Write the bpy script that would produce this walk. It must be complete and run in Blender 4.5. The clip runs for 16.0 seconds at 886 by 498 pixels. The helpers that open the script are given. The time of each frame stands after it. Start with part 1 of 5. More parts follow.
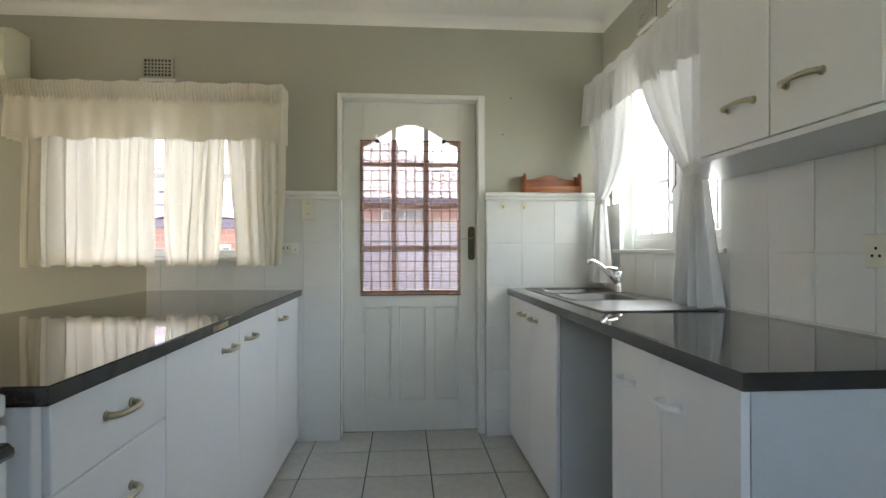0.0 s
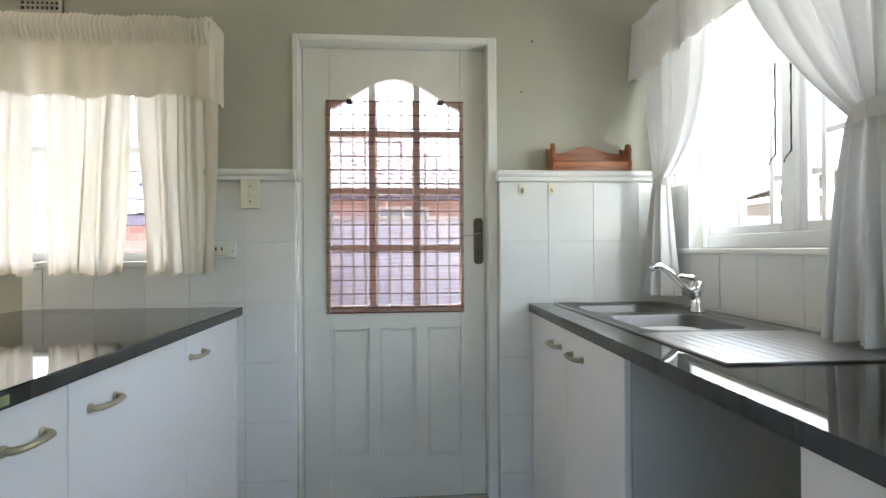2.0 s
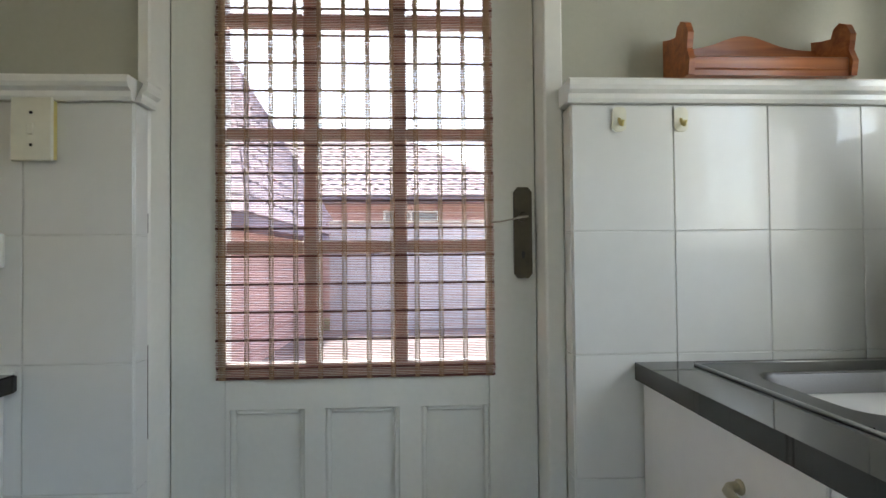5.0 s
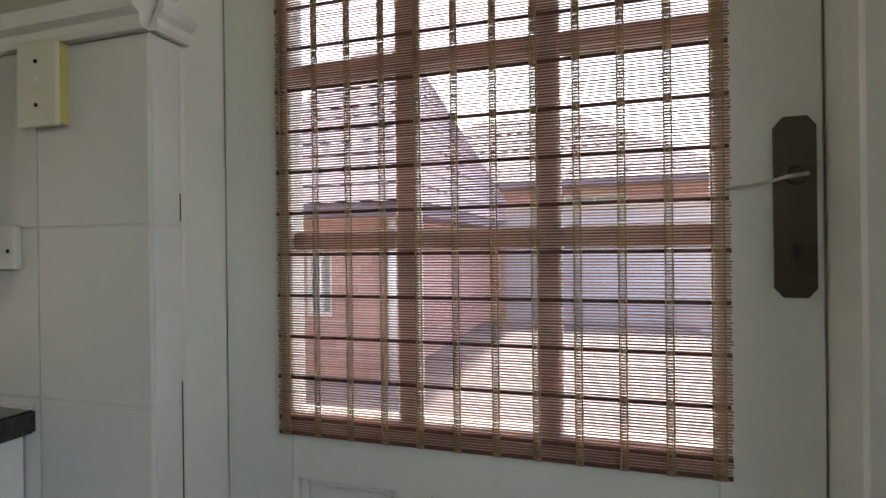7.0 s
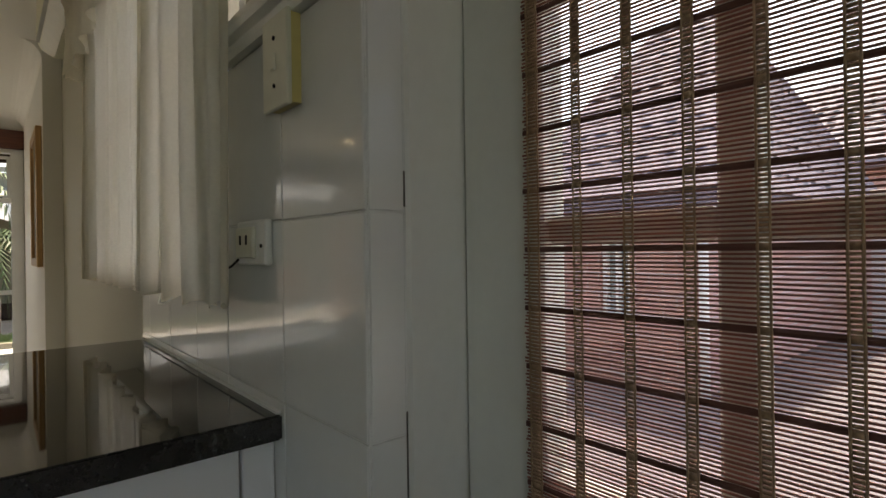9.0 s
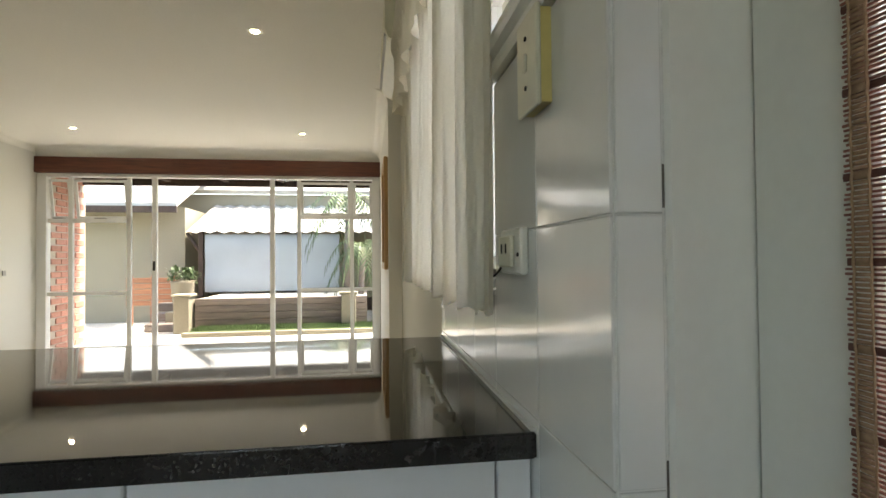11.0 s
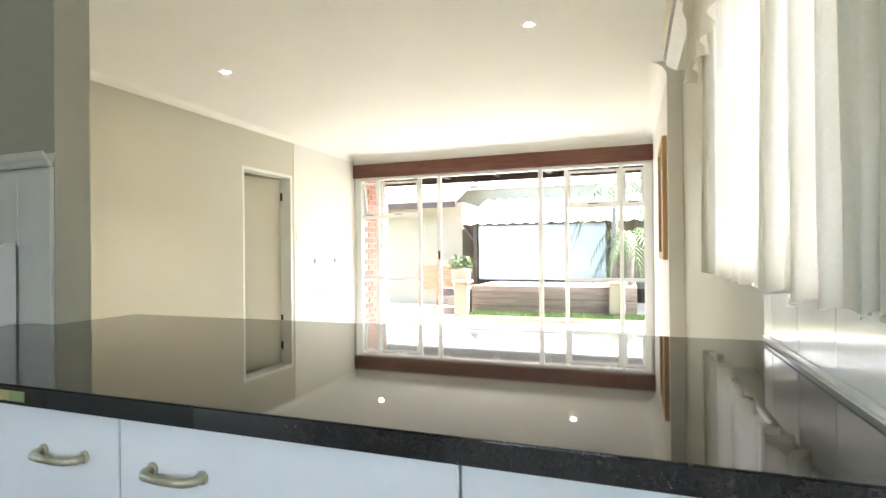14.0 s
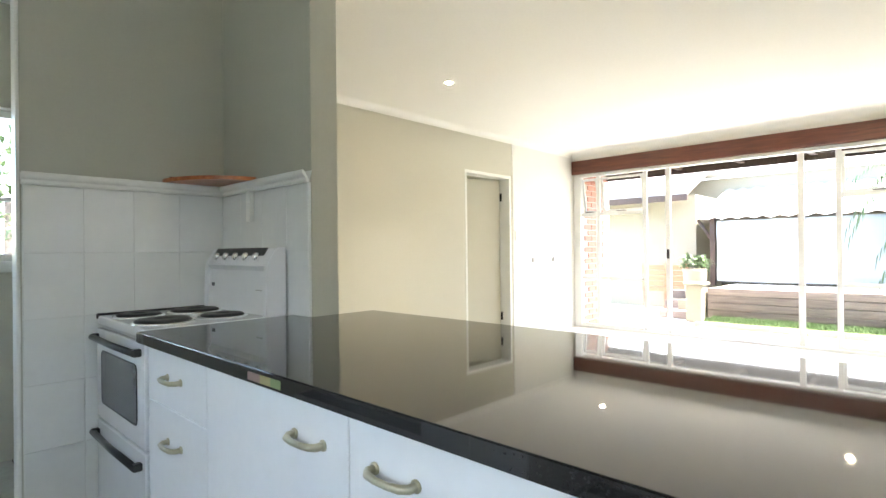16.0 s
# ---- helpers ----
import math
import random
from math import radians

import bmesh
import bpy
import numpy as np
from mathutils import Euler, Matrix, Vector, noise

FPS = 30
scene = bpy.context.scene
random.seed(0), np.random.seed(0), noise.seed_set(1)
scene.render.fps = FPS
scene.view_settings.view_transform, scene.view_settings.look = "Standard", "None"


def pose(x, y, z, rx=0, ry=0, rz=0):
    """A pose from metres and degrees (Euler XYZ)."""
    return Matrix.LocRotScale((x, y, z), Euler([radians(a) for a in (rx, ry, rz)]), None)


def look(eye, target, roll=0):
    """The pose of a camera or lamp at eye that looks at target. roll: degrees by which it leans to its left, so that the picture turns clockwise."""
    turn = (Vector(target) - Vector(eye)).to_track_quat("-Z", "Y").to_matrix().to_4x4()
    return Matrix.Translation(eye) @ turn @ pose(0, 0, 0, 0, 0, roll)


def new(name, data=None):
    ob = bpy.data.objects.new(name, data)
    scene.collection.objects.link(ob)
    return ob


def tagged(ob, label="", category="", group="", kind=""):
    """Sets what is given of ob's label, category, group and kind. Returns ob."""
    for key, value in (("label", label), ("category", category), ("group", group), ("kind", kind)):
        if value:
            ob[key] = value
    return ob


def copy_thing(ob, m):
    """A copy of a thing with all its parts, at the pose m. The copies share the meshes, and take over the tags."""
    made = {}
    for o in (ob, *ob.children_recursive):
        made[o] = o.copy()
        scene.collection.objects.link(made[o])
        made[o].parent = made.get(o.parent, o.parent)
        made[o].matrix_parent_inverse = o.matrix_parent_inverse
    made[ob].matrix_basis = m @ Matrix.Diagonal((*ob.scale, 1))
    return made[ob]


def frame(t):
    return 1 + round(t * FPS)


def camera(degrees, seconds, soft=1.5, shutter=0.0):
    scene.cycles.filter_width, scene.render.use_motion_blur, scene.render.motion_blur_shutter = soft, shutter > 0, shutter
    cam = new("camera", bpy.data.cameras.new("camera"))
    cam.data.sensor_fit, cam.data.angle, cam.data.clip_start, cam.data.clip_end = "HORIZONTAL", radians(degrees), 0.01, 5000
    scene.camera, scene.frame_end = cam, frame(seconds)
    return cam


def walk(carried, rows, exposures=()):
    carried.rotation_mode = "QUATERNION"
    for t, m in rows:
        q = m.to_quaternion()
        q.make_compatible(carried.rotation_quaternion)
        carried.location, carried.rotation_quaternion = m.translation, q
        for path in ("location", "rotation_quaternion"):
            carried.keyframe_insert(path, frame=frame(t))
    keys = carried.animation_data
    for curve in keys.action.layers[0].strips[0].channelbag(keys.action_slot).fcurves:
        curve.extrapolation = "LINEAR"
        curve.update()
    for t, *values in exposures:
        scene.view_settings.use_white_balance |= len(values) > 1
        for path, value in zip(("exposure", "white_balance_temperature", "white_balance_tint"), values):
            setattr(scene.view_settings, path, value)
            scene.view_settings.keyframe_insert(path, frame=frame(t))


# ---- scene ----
cam = camera(80.6, 16.0)
PATH = [
    (0, -0.0349, -3.2291, 1.1117, -4.33, 0.21, 0.09),
    (0.5, -0.0259, -3.0464, 1.1104, -4.44, 0.21, 0.00),
    (1, 0.0081, -2.8170, 1.1174, -4.00, 0.26, 0.01),
    (1.5, 0.0355, -2.5821, 1.1150, -4.06, 0.05, 0.17),
    (2, 0.0557, -2.3640, 1.1197, -4.07, 0.11, 0.34),
    (2.5, 0.0585, -2.1320, 1.1250, -3.88, 0.09, 0.39),
    (3, 0.0523, -1.9271, 1.1277, -4.30, -0.08, 0.35),
    (5.5, 0.1687, -1.0469, 1.0984, -1.16, 1.20, 0.72),
    (6, 0.1827, -0.9376, 1.1033, 4.01, 0.74, 0.68),
    (6.5, 0.2063, -0.7866, 1.1141, 12.42, 0.52, 0.62),
    (7, 0.1776, -0.6843, 1.1164, 17.18, -0.05, 0.69),
    (7.5, 0.1456, -0.5574, 1.1195, 24.63, -0.59, 0.74),
    (8, 0.1115, -0.4883, 1.1130, 32.60, -0.78, 1.04),
    (8.5, 0.0725, -0.4516, 1.0996, 40.20, -0.51, 1.11),
    (9, 0.0657, -0.4269, 1.1114, 49.22, 0.04, 0.80),
    (9.5, 0.0422, -0.3789, 1.1160, 58.65, 0.35, 0.49),
    (10, 0.0350, -0.3400, 1.1154, 67.60, 0.75, 0.48),
    (12.5, 0.0413, -0.3678, 1.1134, 96.62, 0.75, 0.57),
    (13, 0.0329, -0.3805, 1.1092, 100.97, 0.62, 0.55),
    (13.5, -0.0086, -0.4070, 1.1092, 105.27, 0.52, 0.48),
    (14, -0.0247, -0.4322, 1.1120, 109.80, 0.25, 0.56),
    (14.5, -0.0574, -0.4400, 1.1153, 114.75, 0.22, 0.58),
    (15, -0.0741, -0.4458, 1.1243, 120.40, 0.17, 0.46),
    (15.5, -0.0759, -0.4421, 1.1318, 126.80, 0.13, 0.54),
    (16, -0.0953, -0.4626, 1.1337, 133.48, 0.18, 0.62),
]
EXPOSURES = ((0, 3.65, 7400, 12), (2.0, 3.85, 7100, 13), (3.0, 3.55, 7200, 13), (6, 3.25, 7400, 13), (7, 2.9, 7700, 14), (8, 2.35, 7900, 14), (9, 1.9, 8200, 12), (9.7, 2.05, 8300, 9), (10.2, 2.4, 8100, 8), (12.5, 3.5, 7300, 9), (14, 4.2, 6950, 9), (16, 4.4, 6750, 10))
walk(cam, [(t, pose(x, y, z, 90 + p, r, yaw)) for t, x, y, z, yaw, p, r in PATH], EXPOSURES)
SKY, SUN = 0.15, 2.1

# ---- light ----
world = bpy.data.worlds.new("daylight")
scene.world = world
world.use_nodes = True
sky = world.node_tree.nodes.new("ShaderNodeTexSky")
sky.sky_type, sky.sun_disc = "NISHITA", False
sky.sun_elevation, sky.sun_rotation = radians(65), radians(344)
sky.air_density, sky.dust_density = 1.0, 3.0
world.node_tree.links.new(sky.outputs[0], world.node_tree.nodes["Background"].inputs[0])
world.node_tree.nodes["Background"].inputs[1].default_value = SKY
sun = new("sun", bpy.data.lights.new("sun", "SUN"))
sun.data.energy, sun.data.angle, sun.data.color = SUN, radians(4.0), (1.0, 0.96, 0.9)
sun.matrix_world = look((0, 0, 20), (1.15, -4.06, 10.94), 0)



def sky_panel(name, at, face, width, height, watts, tint):
    """The sky's light through one opening; face is the way that it looks."""
    la = bpy.data.lights.new(name, "AREA")
    la.shape, la.size, la.size_y, la.energy, la.color = "RECTANGLE", width, height, watts, tint
    ob = new(name, la)
    ob.matrix_world = look(at, Vector(at) + Vector(face), 0)
    return ob


sky_panel("window_light_east", (1.265, -0.752, 1.58), (-1, 0, 0), 1.04, 0.9, 0.85, (0.84, 0.94, 1.0))
sky_panel("window_light_west", (-6.945, -2.26, 1.13), (1, 0, 0), 4.1, 2.1, 0.9, (0.97, 0.98, 0.96))
DOWNLIGHTS = ((-3.29, -3.4), (-3.29, -1.02), (-5.94, -3.4), (-5.94, -1.05))
for x, y in DOWNLIGHTS:
    la = bpy.data.lights.new("downlight_beam", "SPOT")
    la.energy, la.spot_size, la.spot_blend, la.shadow_soft_size, la.color = 5.5, radians(96), 0.9, 0.02, (1.0, 0.96, 0.88)
    new("downlight_beam", la).location = (x, y, 2.515)

# ---- materials ----


def mat(name, rgb, rough=0.5, metal=0.0, grain=0.06, scale=30.0, stain=0.05, stain_scale=1.6, bump=0.0, bump_scale=None,
        spec=0.5, per_object=0.0, coat=0.0):
    """A paint-like surface: fine grain, broad stains, relief."""
    m = bpy.data.materials.new(name)
    m.use_nodes = True
    n, l = m.node_tree.nodes, m.node_tree.links
    b = n["Principled BSDF"]
    tc = n.new("ShaderNodeTexCoord")
    fine, broad = n.new("ShaderNodeTexNoise"), n.new("ShaderNodeTexNoise")
    fine.inputs["Scale"].default_value, broad.inputs["Scale"].default_value = scale, stain_scale
    fine.inputs["Detail"].default_value, broad.inputs["Detail"].default_value = 5, 4
    for t in (fine, broad):
        l.new(tc.outputs["Object"], t.inputs["Vector"])
    a, c = n.new("ShaderNodeMapRange"), n.new("ShaderNodeMapRange")
    for r, amount in ((a, grain), (c, stain)):
        r.inputs["From Min"].default_value, r.inputs["From Max"].default_value = 0.25, 0.75
        r.inputs["To Min"].default_value, r.inputs["To Max"].default_value = 1 - amount, 1 + amount
    l.new(fine.outputs["Fac"], a.inputs["Value"])
    l.new(broad.outputs["Fac"], c.inputs["Value"])
    mul = n.new("ShaderNodeMath")
    mul.operation = "MULTIPLY"
    l.new(a.outputs[0], mul.inputs[0])
    l.new(c.outputs[0], mul.inputs[1])
    last = mul
    if per_object:
        info, r = n.new("ShaderNodeObjectInfo"), n.new("ShaderNodeMapRange")
        r.inputs["To Min"].default_value, r.inputs["To Max"].default_value = 1 - per_object, 1 + per_object
        l.new(info.outputs["Random"], r.inputs["Value"])
        last = n.new("ShaderNodeMath")
        last.operation = "MULTIPLY"
        l.new(mul.outputs[0], last.inputs[0])
        l.new(r.outputs[0], last.inputs[1])
    col = n.new("ShaderNodeVectorMath")
    col.operation = "SCALE"
    col.inputs[0].default_value = rgb
    l.new(last.outputs[0], col.inputs["Scale"])
    l.new(col.outputs[0], b.inputs["Base Color"])
    rr = n.new("ShaderNodeMapRange")
    rr.inputs["To Min"].default_value, rr.inputs["To Max"].default_value = max(0.02, rough * 0.8), min(1, rough * 1.2)
    l.new(broad.outputs["Fac"], rr.inputs["Value"])
    l.new(rr.outputs[0], b.inputs["Roughness"])
    b.inputs["Metallic"].default_value = metal
    b.inputs["Specular IOR Level"].default_value = spec
    b.inputs["Coat Weight"].default_value = coat
    if bump:
        h, bn = n.new("ShaderNodeTexNoise"), n.new("ShaderNodeBump")
        h.inputs["Scale"].default_value = bump_scale or scale
        h.inputs["Detail"].default_value = 3
        bn.inputs["Strength"].default_value, bn.inputs["Distance"].default_value = bump, 0.003
        l.new(tc.outputs["Object"], h.inputs["Vector"])
        l.new(h.outputs["Fac"], bn.inputs["Height"])
        l.new(bn.outputs[0], b.inputs["Normal"])
    return m


def wood(name, light, dark, rough, axis=0, scale=14.0, per_object=0.15):
    """Grained wood, its grain along one axis."""
    m = bpy.data.materials.new(name)
    m.use_nodes = True
    n, l = m.node_tree.nodes, m.node_tree.links
    b = n["Principled BSDF"]
    tc, mp, info = n.new("ShaderNodeTexCoord"), n.new("ShaderNodeMapping"), n.new("ShaderNodeObjectInfo")
    sc = [scale * 4] * 3
    sc[axis] = scale * 0.25
    mp.inputs["Scale"].default_value = sc
    t, ramp = n.new("ShaderNodeTexNoise"), n.new("ShaderNodeValToRGB")
    t.inputs["Scale"].default_value, t.inputs["Detail"].default_value, t.inputs["Distortion"].default_value = 1, 6, 0.6
    ramp.color_ramp.elements[0].color, ramp.color_ramp.elements[1].color = (*dark, 1), (*light, 1)
    ramp.color_ramp.elements[0].position, ramp.color_ramp.elements[1].position = 0.3, 0.7
    r, s = n.new("ShaderNodeMapRange"), n.new("ShaderNodeVectorMath")
    r.inputs["To Min"].default_value, r.inputs["To Max"].default_value = 1 - per_object, 1 + per_object
    s.operation = "SCALE"
    l.new(tc.outputs["Object"], mp.inputs["Vector"])
    l.new(mp.outputs[0], t.inputs["Vector"])
    l.new(t.outputs["Fac"], ramp.inputs["Fac"])
    l.new(info.outputs["Random"], r.inputs["Value"])
    l.new(ramp.outputs["Color"], s.inputs[0])
    l.new(r.outputs[0], s.inputs["Scale"])
    l.new(s.outputs[0], b.inputs["Base Color"])
    b.inputs["Roughness"].default_value = rough
    bn = n.new("ShaderNodeBump")
    bn.inputs["Strength"].default_value, bn.inputs["Distance"].default_value = 0.25, 0.002
    l.new(t.outputs["Fac"], bn.inputs["Height"])
    l.new(bn.outputs[0], b.inputs["Normal"])
    return m


def granite(name):
    m = mat(name, (0.022, 0.021, 0.02), 0.032, 0, 0.05, 60, 0.08, 2.5, spec=0.75)
    n, l = m.node_tree.nodes, m.node_tree.links
    b = n["Principled BSDF"]
    old = b.inputs["Base Color"].links[0].from_socket
    tc, v, r, mix = n.new("ShaderNodeTexCoord"), n.new("ShaderNodeTexVoronoi"), n.new("ShaderNodeMapRange"), n.new("ShaderNodeMix")
    v.inputs["Scale"].default_value = 420
    r.inputs["From Min"].default_value, r.inputs["From Max"].default_value = 0.8, 1.0
    mix.data_type = "RGBA"
    sep = n.new("ShaderNodeSeparateColor")
    l.new(tc.outputs["Object"], v.inputs["Vector"])
    l.new(v.outputs["Color"], sep.inputs[0])
    l.new(sep.outputs[0], r.inputs["Value"])
    l.new(r.outputs[0], mix.inputs["Factor"])
    l.new(old, mix.inputs["A"])
    mix.inputs["B"].default_value = (0.026, 0.025, 0.024, 1)
    l.new(mix.outputs["Result"], b.inputs["Base Color"])
    return m


def cloth(name, rgb, through_share, weave=900.0):
    m = mat(name, rgb, 0.9, 0, 0.05, 160, 0.04, 3, bump=0.3, bump_scale=weave, spec=0.1)
    n, l = m.node_tree.nodes, m.node_tree.links
    b, out = n["Principled BSDF"], n["Material Output"]
    tr, mx = n.new("ShaderNodeBsdfTranslucent"), n.new("ShaderNodeMixShader")
    tr.inputs["Color"].default_value = (*rgb, 1)
    mx.inputs[0].default_value = through_share
    l.new(b.outputs[0], mx.inputs[1])
    l.new(tr.outputs[0], mx.inputs[2])
    l.new(mx.outputs[0], out.inputs[0])
    return m


def glass(name, rough=0.0):
    m = bpy.data.materials.new(name)
    m.use_nodes = True
    b = m.node_tree.nodes["Principled BSDF"]
    b.inputs["Base Color"].default_value = (0.96, 0.98, 0.97, 1)
    b.inputs["Transmission Weight"].default_value, b.inputs["Roughness"].default_value, b.inputs["IOR"].default_value = 1, rough, 1.05
    return m


def lamp_glow(name, rgb, strength):
    m = bpy.data.materials.new(name)
    m.use_nodes = True
    b = m.node_tree.nodes["Principled BSDF"]
    b.inputs["Emission Color"].default_value, b.inputs["Emission Strength"].default_value = (*rgb, 1), strength
    return m


def brickwork(name, a, c, mortar):
    m = mat(name, a, 0.9, 0, 0.15, 40, 0.1, 2)
    n, l = m.node_tree.nodes, m.node_tree.links
    tc, mp, t = n.new("ShaderNodeTexCoord"), n.new("ShaderNodeMapping"), n.new("ShaderNodeTexBrick")
    mp.inputs["Rotation"].default_value = (radians(90), 0, 0)
    t.inputs["Color1"].default_value, t.inputs["Color2"].default_value, t.inputs["Mortar"].default_value = (*a, 1), (*c, 1), (*mortar, 1)
    t.inputs["Scale"].default_value, t.inputs["Brick Width"].default_value, t.inputs["Row Height"].default_value = 1, 0.23, 0.085
    t.inputs["Mortar Size"].default_value = 0.006
    l.new(tc.outputs["Object"], mp.inputs[0])
    l.new(mp.outputs[0], t.inputs["Vector"])
    l.new(t.outputs["Color"], n["Principled BSDF"].inputs["Base Color"])
    return m


M_SAGE = mat("sage_wall_paint", (0.44, 0.44, 0.365), 0.6, 0, 0.02, 90, 0.04, 1.2, 0.12, 160)
M_VENT = mat("painted_air_brick", (0.46, 0.45, 0.39), 0.7, 0, 0.05, 80, 0.08, 8)
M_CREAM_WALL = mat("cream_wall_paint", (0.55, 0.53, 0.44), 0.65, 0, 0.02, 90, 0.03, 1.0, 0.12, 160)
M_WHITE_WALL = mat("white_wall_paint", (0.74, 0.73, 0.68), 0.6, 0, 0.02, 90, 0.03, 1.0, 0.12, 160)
M_CEILING = mat("ceiling_paint", (0.86, 0.845, 0.79), 0.75, 0, 0.015, 60, 0.02, 0.8, 0.1, 120)
M_TRIM = mat("white_gloss_paint", (0.76, 0.765, 0.72), 0.3, 0, 0.02, 60, 0.05, 3, 0.08, 40)
M_DOOR = mat("old_white_door_paint", (0.72, 0.725, 0.67), 0.35, 0, 0.02, 70, 0.06, 4, 0.15, 30)
M_TILE = mat("white_ceramic_glaze", (0.73, 0.74, 0.715), 0.1, 0, 0.015, 30, 0.03, 5, 0.05, 14, per_object=0.02)
M_GROUT = mat("tile_grout", (0.68, 0.69, 0.66), 0.9, 0, 0.08, 120, 0.12, 4)
M_FLOOR_TILE = mat("grey_floor_tile", (0.50, 0.50, 0.47), 0.32, 0, 0.1, 22, 0.1, 2.5, 0.06, 60, per_object=0.05)
M_FLOOR_GROUT = mat("dark_floor_grout", (0.07, 0.066, 0.06), 0.95, 0, 0.2, 80, 0.2, 6)
M_LIVING_FLOOR = mat("pale_living_floor", (0.66, 0.63, 0.56), 0.3, 0, 0.06, 14, 0.08, 1.5)
M_GRANITE = granite("polished_black_granite")
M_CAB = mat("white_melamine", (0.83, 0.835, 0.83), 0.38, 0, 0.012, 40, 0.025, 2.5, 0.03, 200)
# white melamine greyed by the shade on the cabinets' sides
M_CAB_SHADED = mat("shaded_white_carcass", (0.60, 0.61, 0.60), 0.5, 0, 0.02, 40, 0.04, 2.5)
M_KICK = mat("grey_plinth", (0.42, 0.42, 0.40), 0.6, 0, 0.05, 30, 0.1, 5)
M_HANDLE = mat("satin_champagne_metal", (0.50, 0.46, 0.33), 0.38, 0.7, 0.06, 120, 0.08, 20)
M_CHROME = mat("chrome", (0.85, 0.86, 0.87), 0.07, 1, 0.01, 50, 0.02, 5)
M_STEEL = mat("brushed_steel", (0.42, 0.425, 0.42), 0.3, 1, 0.06, 260, 0.05, 8, 0.04, 300)
# same steel as above, the bowls' inner shade put into its colour
M_BOWL_SHADED = mat("shaded_pressed_steel_bowl", (0.13, 0.13, 0.128), 0.42, 1, 0.06, 260, 0.05, 8)
M_ENAMEL = mat("white_enamel", (0.80, 0.81, 0.82), 0.16, 0, 0.01, 40, 0.03, 4)
M_BLACK = mat("black_plastic", (0.022, 0.022, 0.024), 0.32, 0, 0.08, 80, 0.1, 8)
M_IRON = mat("cast_hotplate", (0.035, 0.033, 0.032), 0.5, 0.3, 0.15, 150, 0.1, 12)
M_OVEN_GLASS = mat("dark_oven_glass", (0.10, 0.105, 0.11), 0.06, 0, 0.03, 30, 0.04, 4)
M_IVORY = mat("ivory_plastic", (0.70, 0.69, 0.57), 0.4, 0, 0.02, 60, 0.05, 20)
M_YELLOWED = mat("yellowed_plastic", (0.62, 0.52, 0.20), 0.45, 0, 0.03, 60, 0.06, 20)
M_BRONZE = mat("dark_bronze", (0.075, 0.06, 0.042), 0.36, 0.8, 0.12, 70, 0.2, 15)
M_CRACK = mat("dirty_joint", (0.12, 0.11, 0.095), 0.9, 0, 0.2, 80, 0.2, 9)
M_GAP = mat("dark_gap", (0.015, 0.014, 0.013), 0.9, 0, 0.1, 50, 0.1, 5)
M_RED_WOOD = wood("varnished_red_wood", (0.50, 0.17, 0.055), (0.24, 0.06, 0.02), 0.28)
M_GOLD_WOOD = wood("golden_frame_wood", (0.52, 0.32, 0.13), (0.36, 0.2, 0.075), 0.4, 2)
M_BEAM = wood("mahogany_beam", (0.19, 0.055, 0.028), (0.085, 0.024, 0.013), 0.4, 1)
M_REED = wood("brown_reed", (0.36, 0.155, 0.115), (0.21, 0.085, 0.062), 0.7, 0, 20, 0.3)
M_REED_DARK = wood("dark_reed", (0.15, 0.058, 0.042), (0.09, 0.035, 0.027), 0.7, 0, 20, 0.2)
M_CORD = mat("tan_cotton_cord", (0.36, 0.235, 0.145), 0.9, 0, 0.2, 300, 0.1, 30)
M_STRING = mat("grey_string", (0.42, 0.38, 0.32), 0.9, 0, 0.2, 300, 0.1, 30)
M_CURTAIN = cloth("cream_curtain_cloth", (0.86, 0.825, 0.72), 0.36)
M_SHEER = cloth("white_curtain_cloth", (0.78, 0.78, 0.77), 0.09)
M_GLASS = glass("window_glass")
M_ALU = mat("white_window_paint", (0.80, 0.81, 0.80), 0.35, 0, 0.015, 60, 0.04, 4)
M_AC = mat("cream_appliance_plastic", (0.70, 0.68, 0.52), 0.4, 0, 0.012, 60, 0.03, 4)
M_BRICK = mat("red_face_brick", (0.46, 0.22, 0.165), 0.9, 0, 0.2, 40, 0.15, 5, 0.4, 60, per_object=0.2)
M_MORTAR = mat("pale_mortar", (0.48, 0.42, 0.36), 0.95, 0, 0.1, 60, 0.1, 5)
M_BRICKWORK = brickwork("outbuilding_brickwork", (0.55, 0.34, 0.31), (0.46, 0.26, 0.24), (0.52, 0.43, 0.43))
M_ROOF = mat("grey_roof_tile", (0.20, 0.17, 0.21), 0.85, 0, 0.2, 30, 0.2, 3, per_object=0.15)
M_YARD = mat("dark_yard_paving", (0.15, 0.135, 0.148), 0.9, 0, 0.15, 30, 0.15, 1.3)
M_YARD_WALL = mat("greyish_yard_plaster", (0.50, 0.45, 0.465), 0.9, 0, 0.06, 40, 0.1, 1.2)
M_ROOF_PALE = mat("pale_grey_roof_tile", (0.22, 0.195, 0.23), 0.8, 0, 0.15, 30, 0.2, 3)
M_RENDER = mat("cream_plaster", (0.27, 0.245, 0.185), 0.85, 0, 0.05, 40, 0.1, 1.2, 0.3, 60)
M_PAVE = mat("pale_concrete_paving", (0.50, 0.485, 0.45), 0.85, 0, 0.1, 30, 0.12, 1.3, 0.2, 50)
M_GROUND = mat("garden_ground", (0.17, 0.17, 0.085), 0.95, 0, 0.25, 12, 0.3, 0.4)
M_SLEEPER = wood("weathered_sleeper", (0.25, 0.205, 0.18), (0.16, 0.13, 0.115), 0.85, 1, 10)
M_DECK = wood("orange_slatted_timber", (0.42, 0.19, 0.10), (0.27, 0.11, 0.06), 0.6, 1, 10)
